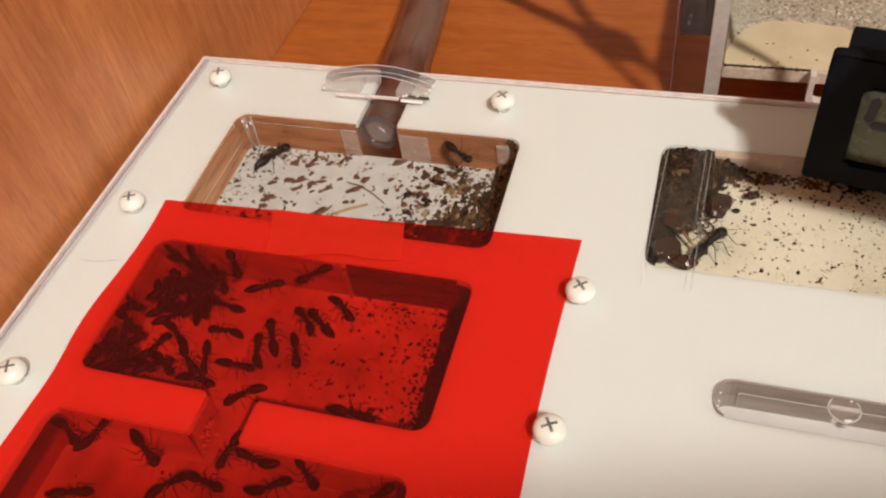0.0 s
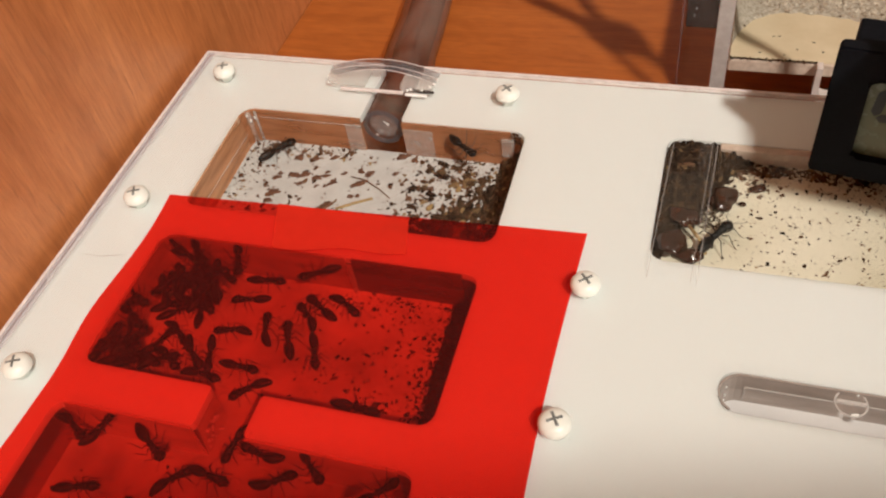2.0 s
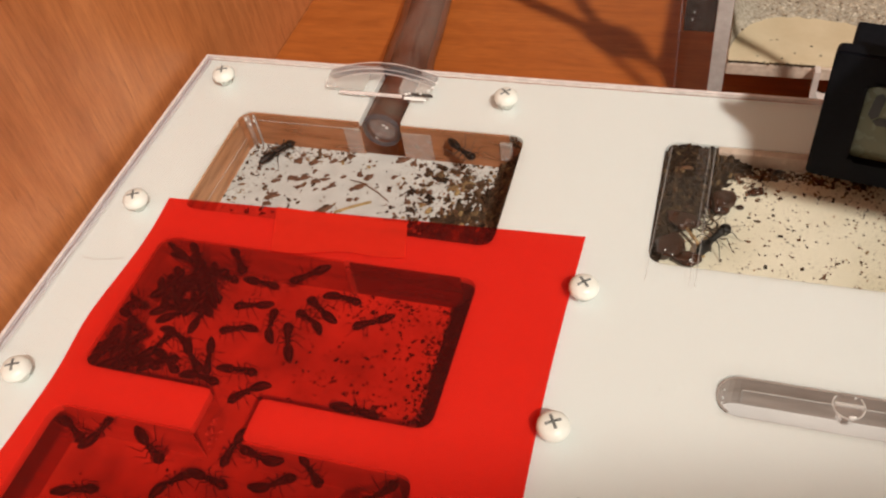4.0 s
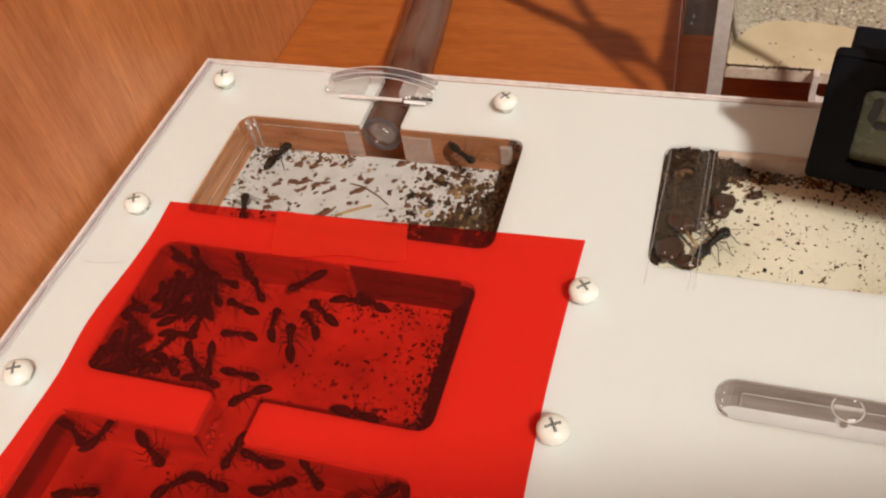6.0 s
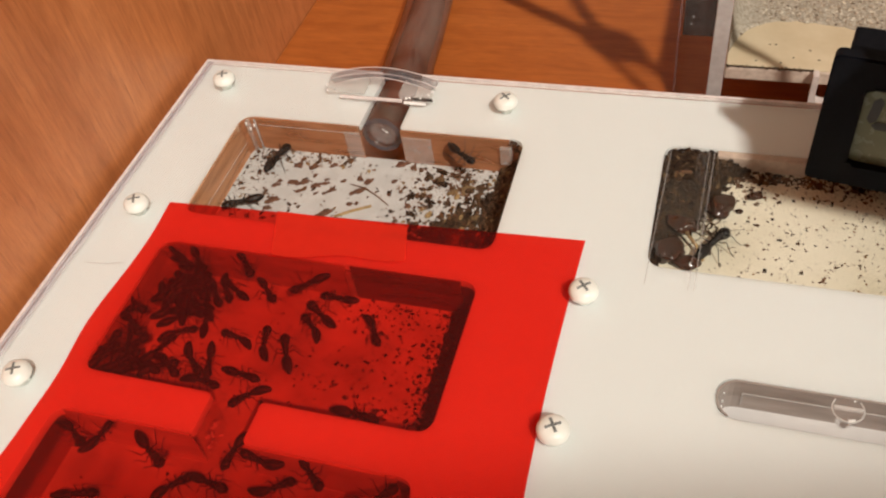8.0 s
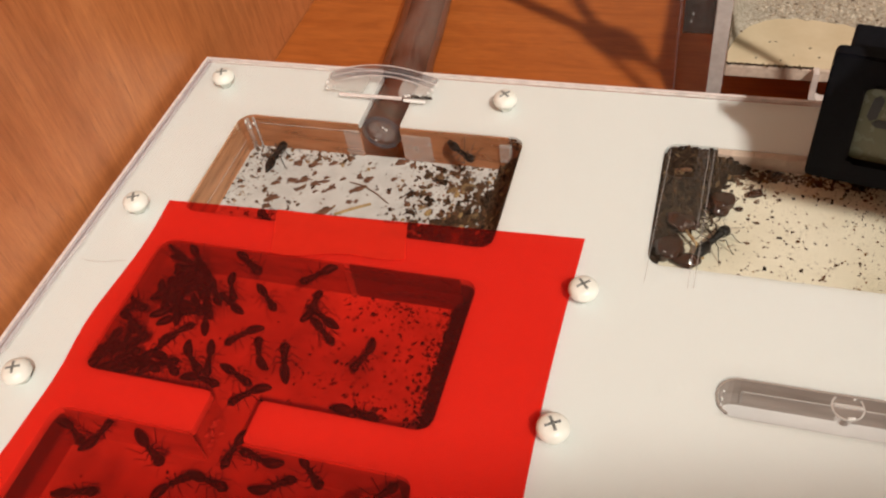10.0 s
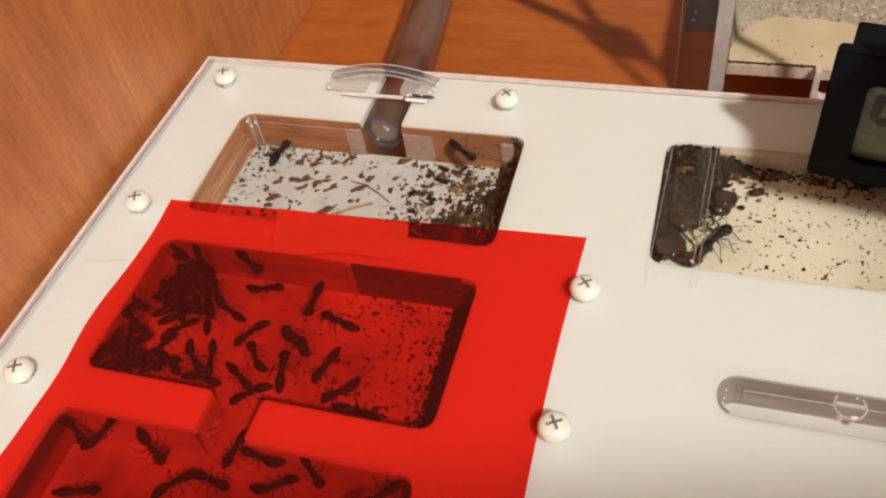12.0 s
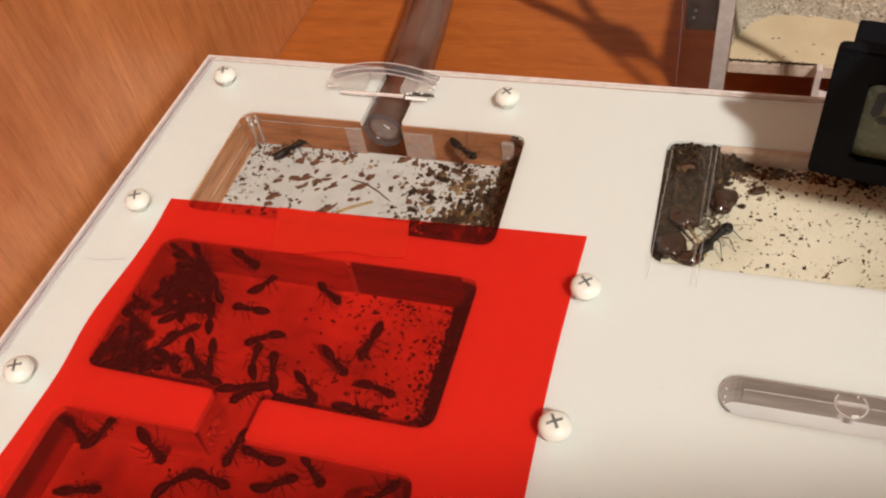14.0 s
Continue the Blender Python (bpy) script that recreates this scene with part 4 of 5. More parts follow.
    # brood chambers
    spots = scatter(1150, (48, -87.4, 82.4, -57.6), (0.12, 0.55), keep=lambda x, y: min(1.0, 0.10 + max(0.0, (x - 48) / 34) ** 1.1 * (0.4 + 0.9 * clumpy(x, y, 0.25))))
    spots += scatter(240, (18.8, -87.4, 60, -57.6), (0.1, 0.35), keep=lambda x, y: 0.45)
    spots += scatter(240, (18.8, -126.5, 82.4, -97), (0.1, 0.4), keep=lambda x, y: 0.5)
    spots += scatter(420, (74, -87.6, 82.6, -57.2), (0.15, 0.5), keep=lambda x, y: ((x - 74) / 8))
    spots += scatter(200, (56, -63, 82.6, -57.2), (0.12, 0.42), keep=lambda x, y: 0.6)
    tagged(crumbs("brood_litter", M_CRUMB, spots), "dark specks on the brood chamber floor", "litter", kind="stuff")
    mound("brood_refuse", 74.0, -87.8, 83.5, -57.0, heap_two, 26, 90, M_HEAP, "dark refuse heaped against the brood chamber wall")
    spots = scatter(700, (75, -87.6, 82.6, -57.2), (0.15, 0.55), lambda x, y: FLOOR + max(0.0, heap_two(x, y)) - 0.05, (0.4, 0.9), lambda x, y: ((x - 74) / 8))
    tagged(crumbs("brood_refuse_crumbs", M_SOIL, spots), "crumbs lying over the brood refuse", "litter", kind="stuff")
    spots = [(44.85 + RNG.uniform(0, 0.5), RNG.uniform(-95.6, -90.0), RNG.uniform(14, 19), RNG.uniform(0.2, 0.5), 0.8) for _ in range(16)]
    tagged(crumbs("plaster_splashes", M_FLOOR, spots), "pale plaster splashes on the passage wall", "plaster", kind="stuff")
    # chamber three
    mound("soil_heap", 112.5, -47.4, 140, -15.2, heap_three, 90, 100, M_HEAP, "dark damp soil heaped in the chamber corner", FLOOR_3)
    spots = scatter(6500, (112.8, -47.2, 136, -15.3), (0.08, 0.62), lambda x, y: min(22.3, FLOOR_3 + max(0.0, heap_three(x, y)) - 0.1), (0.4, 1.0), lambda x, y: 1.0 if heap_three(x, y) > 0.3 else 0.0)
    spots += [(112.6 + 13 * RNG.random(), -15.6 + RNG.uniform(-0.3, 0.3), RNG.uniform(21, 22.4), RNG.uniform(0.2, 0.7), 0.8) for _ in range(60)]
    tagged(crumbs("soil_crumbs", M_SOIL, spots), "loose soil crumbs over the heap", "soil", kind="stuff")
    spots = scatter(2300, (121, -47.3, 177, -17), (0.05, 0.28), FLOOR_3, keep=lambda x, y: 0.3 + 0.9 * clumpy(x, y, 0.3))
    spots += scatter(240, (121, -47.3, 177, -17), (0.18, 0.5), FLOOR_3, keep=lambda x, y: 0.2 + clumpy(x, y))
    spots += scatter(900, (122, -20.0, 150, -17.0), (0.15, 0.6), FLOOR_3, keep=lambda x, y: 0.25 + clumpy(x, y, 0.22))
    spots += scatter(1600, (122, -25.5, 177, -17.0), (0.1, 0.5), FLOOR_3, keep=lambda x, y: max(0.0, (y + 25.5) / 6.5) * (0.35 + clumpy(x, y, 0.35)))
    tagged(crumbs("plaster_litter", M_CRUMB, spots), "dark specks over the cream plaster floor", "litter", kind="stuff")
    # rootlets and fibres in the soil
    bm = bmesh.new()
    for _ in range(260):
        x, y, a, l = RNG.uniform(113.5, 123), RNG.uniform(-36, -16), RNG.uniform(0, 6.28), RNG.uniform(1.0, 3.6)
        pts = []
        for k in range(5):
            px, py = x + l * (k / 4) * math.cos(a + 0.25 * k), y + l * (k / 4) * math.sin(a + 0.25 * k)
            py = min(py, -15.5)
            pts.append((px, py, min(22.6, FLOOR_3 + max(0.0, heap_three(px, py)) + RNG.uniform(0.05, 0.5))))
        tube_along(bm, pts, RNG.uniform(0.05, 0.13), 5)
    tagged(part("soil_fibres", bm, M_FIBRE), "fine brown rootlets over the soil heap", "fibres", kind="stuff")
    # a straw and a stem
    for name, pts, r, mat, lab in (("stem", [(45.4, -26.6, 13.3), (49.0, -27.6, 13.8), (53.0, -29.6, 13.7), (56.9, -32.2, 13.2)], 0.16, M_STEM, "thin curved brown stem on the white floor"),
                                   ("straw", [(45.5, -36.8, 13.38), (49.0, -34.6, 13.5), (52.6, -32.5, 13.4)], 0.36, M_STRAW, "short piece of dry straw on the white floor"),
                                   ("straw", [(118.4, -37.2, 21.6), (120.4, -39.6, 21.0), (122.0, -42.2, 19.8)], 0.32, M_STRAW, "golden bit of straw among brown seeds"),
                                   ("straw", [(115.0, -22.0, 22.0), (117.0, -21.4, 22.0), (119.0, -21.2, 21.8)], 0.45, M_STEM, "bit of straw stuck in the soil")):
        bm = bmesh.new()
        tube_along(bm, pts, r, 7)
        tagged(part(name, bm, mat, smooth=True), lab, name)
    # shiny seeds
    for x, y, rx, ry, rz, a, s in ((124.0, -28.4, 2.9, 2.4, 1.45, 70, 1), (117.4, -34.8, 3.2, 2.2, 1.4, -15, 2), (115.7, -41.5, 3.0, 2.5, 1.5, 30, 3), (119.4, -43.6, 2.3, 1.5, 1.1, 5, 4), (130.2, -24.2, 1.5, 0.9, 0.7, 20, 5), (127.6, -28.6, 0.7, 0.5, 0.5, 0, 6)):
        bm = bmesh.new()
        blob(bm, (0, 0, rz * 0.92), (rx, ry, rz), 0.45, s, 3)
        tagged(part("seed", bm, M_RESIN, at=at_mm(x, y, min(FLOOR_3 + 0.4 * max(0.0, heap_three(x, y)), 22.7 - 2.0 * rz), 0, 0, a), smooth=True), "glossy dark brown moist seed on the chamber floor", "seed", "seeds in the soil chamber")
    for x, y, s in ((70.6, -27.4, 0.8), (66.0, -33.6, 0.9), (74.0, -36.5, 0.7)):
        bm = bmesh.new()
        blob(bm, (0, 0, s * 0.6), (s, s * 0.7, s * 0.6), 0.5, s * 9, 2)
        tagged(part("husk", bm, M_STRAW, at=at_mm(x, y, FLOOR + max(0.0, heap_one(x, y)), 0, 0, x), smooth=True), "pale yellow seed husk among the litter", "husk")
    # clear tape on the lid over the soil
    tape = thing("clear_tape", at_mm(113.2, -46.0, TOP), "strip of clear adhesive tape stuck on the lid", "tape")
    part("strip", box(0, 0, 0.01, 8.4, 28.6, 0.07), M_TAPE, tape)
    for x, w in ((0.0, 0.09), (7.3, 0.07), (8.3, 0.09)):
        bm = box(x, -7, 0.075, x + w, 28.6, 0.13)
        for v in bm.verts:
            v.co.x += 0.03 * (v.co.y - 16)
        part("crease", bm, M_EDGE, tape, "pale edge of the tape")
    beads = thing("glue_beads", at_mm(0, 0, 0), "row of tiny clear glue beads along the lid edge", "glue")
    for k in range(16):
        bm = bmesh.new()
        blob(bm, (0, 0, 0.08), (0.16, 0.2, 0.12), 0.2, k, 1)
        part("bead", bm, M_SHINE, beads, at=at_mm(1.3 + 0.05 * k, -73.0 + 0.85 * k, TOP), smooth=True)
    # near-white streaks drawn for fine scratches and lamp glints on the lid
    bm = bmesh.new()
    for x, y, l in ((131.5, -63.2, 0.7), (131.9, -62.0, 0.5), (136.6, -61.6, 0.6), (136.5, -60.2, 0.4), (107.5, -62.0, 0.4), (125.0, -66.4, 0.4)):
        tube_along(bm, [(x, y, TOP + 0.01), (x + 0.12, y + l * 0.5, TOP + 0.02), (x + 0.2, y + l, TOP + 0.01)], 0.035, 5)
    tagged(part("lid_streaks", bm, M_SHINE), "fine pale streaks for scratches and lamp glints on the lid", "scratches", kind="stuff")
    # a hair and specks of dust on the lid
    bm = bmesh.new()
    tube_along(bm, [(5.0, -66.0, TOP + 0.05), (8.0, -66.3, TOP + 0.25), (11.0, -65.8, TOP + 0.3), (14.2, -64.9, TOP + 0.3)], 0.028, 5)
    tagged(part("hair", bm, M_STEM), "single fine hair on the lid", "hair")
    spots = [(x, y, TOP, s * 0.6, 0.3) for x, y, s in ((117.3, -72.8, 0.16), (118.4, -73.4, 0.2), (117.6, -74.3, 0.2), (119.3, -78.0, 0.18), (69.4, -6.6, 0.2), (68.0, -7.2, 0.14), (93.0, -28.2, 0.15), (104.0, -32.4, 0.22), (36.0, -10.0, 0.18), (131.0, -5.4, 0.2), (150.2, -84.8, 0.2), (11.0, -33.5, 0.14))]
    spots += [(RNG.uniform(4, 150), RNG.uniform(-125, -2), TOP, RNG.uniform(0.04, 0.11), 0.5) for _ in range(60)]
    tagged(crumbs("lid_dust", M_CRUMB, spots), "specks of dust on the lid", "dust", kind="stuff")


M_FIBRE = crumb_material("rootlet", [(0.0, (0.02, 0.011, 0.007)), (0.7, (0.06, 0.032, 0.017)), (1.0, (0.20, 0.13, 0.065))], 0.8)
M_TAPE = clear("tape", (1.0, 1.0, 1.0), 0.05)
M_HEAP = surface("damp_refuse", (0.014, 0.008, 0.005), (0.055, 0.030, 0.016), 700, 0.9, 0.9, 0.0006, spec=0.2)
M_REFUSE = surface("brown_refuse", (0.022, 0.014, 0.009), (0.10, 0.062, 0.034), 420, 0.9, 0.9, 0.0006, spec=0.2)
build_litter()

# ---------------------------------------------------------------- the ants


def build_ant(bend, spread, label):
    """One ant, nose towards x, 9 mm long, its feet on z = 0."""
    ant = thing("ant", at_mm(0, 0, 0), label, "ant", "ants in the nest")
    bm = bmesh.new()
    blob(bm, (0, 0, 0), (1.16, 1.06, 0.78), 0.08, 2, 3)
    for v in bm.verts:
        v.co.y *= 1.0 - 0.22 * max(0.0, v.co.x)
    for s in (-1, 1):
        tube_along(bm, [(0.75, s * 0.35, -0.15), (1.15, s * 0.34, -0.2), (1.42, s * 0.08, -0.22)], [0.17, 0.13, 0.04], 6)
        blob(bm, (0.1, s * 0.78, 0.2), (0.2, 0.13, 0.16), 0, 0, 1)
    head = part("head", bm, M_ANT, ant, at=at_mm(3.35, 0.0, 1.45, 0, 14, bend * 0.35), smooth=True)
    for s in (-1, 1):
        bm = bmesh.new()
        tube_along(bm, [(0, 0, 0), (0.75, s * 0.85, 0.3), (1.15, s * 1.25, 0.25), (2.0, s * 1.35, -0.05), (2.9, s * 1.2, -0.5)], [0.042, 0.038, 0.034, 0.038, 0.028], 6)
        part("antenna", bm, M_ANT_LEG, head, at=at_mm(0.72, s * 0.28, 0.18), smooth=True)
    bm = bmesh.new()
    for x, rx, ry, rz, z in ((2.0, 0.92, 0.78, 0.80, 1.58), (1.1, 0.80, 0.64, 0.66, 1.55), (0.25, 0.85, 0.60, 0.66, 1.50), (-0.68, 0.30, 0.48, 0.78, 1.55)):
        blob(bm, (x, 0, z), (rx, ry, rz), 0.05, 1, 2)
    tube_along(bm, [(2.6, 0, 1.5), (0.2, 0, 1.4), (-0.95, 0, 1.3)], [0.42, 0.40, 0.24], 10)
    part("thorax", bm, M_ANT, ant, smooth=True)
    bm = bmesh.new()
    spine, girth, way = [], [], Vector((0.15, 0, 0))
    for k in range(19):
        w = k / 18
        spine.append(way.copy())
        girth.append(0.94 * math.sin(math.pi * min(1.0, 0.06 + 0.9 * w ** 0.85)) ** 0.62 * (1 - 0.05 * (k % 4 == 3)) + 0.04)
        way += Matrix.Rotation(radians(bend * w), 3, "Z") @ Vector((-0.235, 0, 0.004))
    tube_along(bm, spine, girth, 14)
    part("gaster", bm, M_ANT, ant, "banded oval abdomen", at=at_mm(-0.75, 0, 1.35), smooth=True)
    for i, (x, a) in enumerate(((1.95, 52), (1.2, 92), (0.45, 132))):
        for s in (-1, 1):
            reach = (0.80, 0.78, 0.98)[i] * spread
            bm = bmesh.new()
            tube_along(bm, [(0, 0, 0), (0.45, 0, -0.05), (1.7 * reach, 0, 0.95), (2.9 * reach, 0, -0.55), (3.5 * reach, 0, -1.12), (4.1 * reach, 0, -1.17)], [0.10, 0.125, 0.095, 0.07, 0.05, 0.035], 6)
            part("leg", bm, M_ANT_LEG, ant, at=at_mm(x, s * 0.38, 1.2, 0, 0, s * a), smooth=True)
    return ant


ANT_LABEL = "black-brown worker ant on the chamber floor"
PROTO = [build_ant(8, 0.84, ANT_LABEL), build_ant(46, 0.78, ANT_LABEL), build_ant(-46, 0.78, ANT_LABEL), build_ant(14, 1.12, ANT_LABEL)]
LID_BELOW = 22.84
BUILD = (0.9, 0.9, 0.9, 1.0)  # how large each posture is


def ant_pose(x, y, deg, scale, hang):
    m = at_mm(x, y, LID_BELOW if hang else FLOOR + 0.02, 0, 0, deg)
    if hang:
        m = m @ pose(0, 0, 0, 180, 0, 0)
    return m


def put_ant(kind, x, y, deg, scale, hang=False):
    """A fresh ant of one of the four postures."""
    m = ant_pose(x, y, deg, scale, hang)
    ob = copy_thing(PROTO[kind], m)
    scale *= BUILD[kind]
    ob.scale = (scale, scale, scale)
    if hang:
        ob["label"] = "black-brown worker ant clinging beneath the lid"
    return ob


for k, (x, y, deg, scale) in enumerate([
    (21.7, -82.0, 23, 1.00),
    (26.4, -80.7, 24, 1.00),
    (24.6, -77.0, 67, 1.00),
    (22.4, -68.1, 32, 1.00),
    (25.9, -67.6, -2, 1.00),
    (28.5, -64.5, -56, 1.00),
    (29.3, -62.0, -52, 1.00),
    (25.0, -61.9, -35, 1.00),
    (32.3, -78.2, -40, 1.07),
    (35.8, -77.5, -72, 1.00),
    (36.2, -82.0, -9, 1.00),
    (46.6, -83.1, -135, 1.00),
    (20.2, -62.0, -20, 1.00),
    (23.2, -63.3, 34, 1.00),
    (28.3, -66.6, -27, 1.00),
    (24.5, -69.4, 37, 1.00),
    (20.4, -59.9, -40, 1.00),
    (28.8, -64.3, 111, 1.00),
    (23.3, -80.9, -14, 1.00),
    (27.9, -79.8, -35, 1.00),
    (48.8, -93.8, -96, 1.00),
    (46.9, -100.4, -10, 1.00),
    (40.9, -102.4, 41, 1.00),
    (58.5, -99.0, 35, 1.00),
    (24.9, -107.4, 15, 1.00),
    (34.4, -110.8, 73, 1.00),
    (49.9, -109.0, 48, 1.00),
    (70.2, -103.9, 63, 1.00),
]):
    put_ant((0, 1, 2)[k % 3], x, y, deg, scale)
for k, (x, y, deg, scale) in enumerate([
    (20.2, -58.1, -33, 1.00),
    (26.7, -59.5, -45, 1.00),
    (25.3, -60.8, -24, 1.00),
    (19.1, -71.9, -26, 1.00),
    (17.5, -74.7, 36, 1.00),
    (21.1, -76.4, -35, 1.00),
    (19.4, -82.4, 82, 1.00),
    (19.7, -84.7, 63, 1.00),
    (23.6, -81.7, 54, 1.00),
    (24.6, -67.5, 74, 1.00),
    (29.5, -63.0, -43, 1.00),
    (20.0, -83.3, -3, 1.00),
    (23.7, -85.1, 51, 1.00),
    (24.5, -69.8, -54, 1.00),
    (23.0, -99.6, -31, 1.00),
    (28.2, -99.1, 79, 1.00),
    (38.1, -99.8, -31, 1.12),
    (57.7, -97.8, 166, 1.00),
    (66.4, -97.9, -39, 1.00),
    (78.3, -100.0, 46, 1.00),
    (70.9, -22.0, -34, 0.95),
]):
    put_ant(3 if y > -40 else (1, 0, 2)[k % 3], x, y, deg, scale, True)
# the ants that climb over the others in the two clusters
CLIMBERS = []
for k, (x, y, deg, rise) in enumerate([
    (24.6, -63.6, 70, 2.6), (27.2, -62.4, 20, 2.7), (29.9, -60.6, -70, 2.5), (31.0, -64.0, 100, 2.6), (27.6, -60.2, 140, 4.9), (29.4, -66.4, 62, 2.4),
    (22.6, -65.6, 120, 2.5), (26.2, -65.2, -20, 4.8), (30.6, -62.2, 10, 4.9), (19.6, -80.6, 50, 2.5), (21.4, -83.4, 10, 2.6), (20.6, -78.6, 100, 4.6),
]):
    climber = tagged(put_ant((1, 2, 0)[k % 3], x, y, deg, 1.0), "black-brown worker ant climbing over others in a cluster")
    climber.matrix_basis = at_mm(x, y, FLOOR + rise, 6, -8, deg) @ Matrix.Scale(0.9, 4)
    CLIMBERS.append((climber, x, y, deg, rise))
tagged(put_ant(3, 67.4, -83.0, -6, 1.0), "black-brown ant crouching beside the chamber wall")
feeder = tagged(put_ant(3, 123.2, -38.6, 56, 1.08), "large dark ant feeding among the seeds")
feeder.matrix_basis = at_mm(123.2, -38.6, FLOOR_3 + 0.02, 0, 0, 56) @ Matrix.Scale(1.08, 4)

WALKERS = []


def stroll(scale, hang, *rows):
    """An ant on the move: where it stands and heads at the given seconds; its legs swing as it goes."""
    kind = 3 if rows[0][2] > -50 else (0, 0, 2, 1, 0)[len(WALKERS) % 5]
    ob = put_ant(kind, rows[0][1], rows[0][2], rows[0][3], scale, hang)
    WALKERS.append(ob)
    dense = [rows[0]]
    for a, b in zip(rows, rows[1:]):
        n = max(1, math.ceil(abs(b[3] - a[3]) / 50))
        for k in range(1, n + 1):
            w = k / n
            dense.append(tuple(a[i] + (b[i] - a[i]) * w for i in range(4)))
    walk(ob, [(t, ant_pose(x, y, d, scale, hang)) for t, x, y, d in dense])
    scale *= BUILD[kind]
    ob.scale = (scale, scale, scale)
    legs = [c for c in ob.children if c.name.startswith("leg")]
    speed = [(a[0], b[0], (math.hypot(b[1] - a[1], b[2] - a[2]) + abs(b[3] - a[3]) * 0.05) / (b[0] - a[0])) for a, b in zip(dense, dense[1:])]
    for n, leg in enumerate(legs):
        home = leg.matrix_basis.copy()
        side = 1 if (n // 2 + n) % 2 else -1
        keys = []
        for k in range(71):
            t = k * 0.2
            v = next((s for t0, t1, s in speed if t0 <= t <= t1), 0.0)
            swing = min(20.0, 6.0 * v) * math.sin(2 * math.pi * (t * 1.5 + len(WALKERS) * 0.37)) * side
            keys.append((t, home @ pose(0, 0, 0, 0, 0, swing)))
        walk(leg, keys)
    head = next(c for c in ob.children if c.name.startswith("head"))
    for n, feeler in enumerate(c for c in head.children if c.name.startswith("antenna")):
        home = feeler.matrix_basis.copy()
        walk(feeler, [(k * 0.5, home @ pose(0, 0, 0, 0, 10 * math.sin(k * 1.9 + n), 14 * math.sin(k * 1.3 + n * 2.0 + len(WALKERS)))) for k in range(29)])


def shuffle(ob, x, y, deg, rise):
    """A cluster ant: it stirs in place, and those on the open side crowd into the corner later on."""
    drift = max(0.0, x - 26.0)
    rows = []
    for t, w in ((0, 0.0), (1.5, 0.02), (3, 0.06), (5.5, 0.2), (7, 0.55), (8, 0.75), (10.5, 1.0), (12, 1.0), (14, 1.0)):
        stir = math.sin(t * 1.1 + x * 3.0)
        rows.append((t, at_mm(x - 1.25 * drift * w + 0.15 * stir, y - 0.6 * drift * w + 0.12 * stir, FLOOR + rise, 6, -8, deg + 50 * w * (drift > 0) + 5 * stir)))
    walk(ob, rows)
    ob.scale = (0.9, 0.9, 0.9)


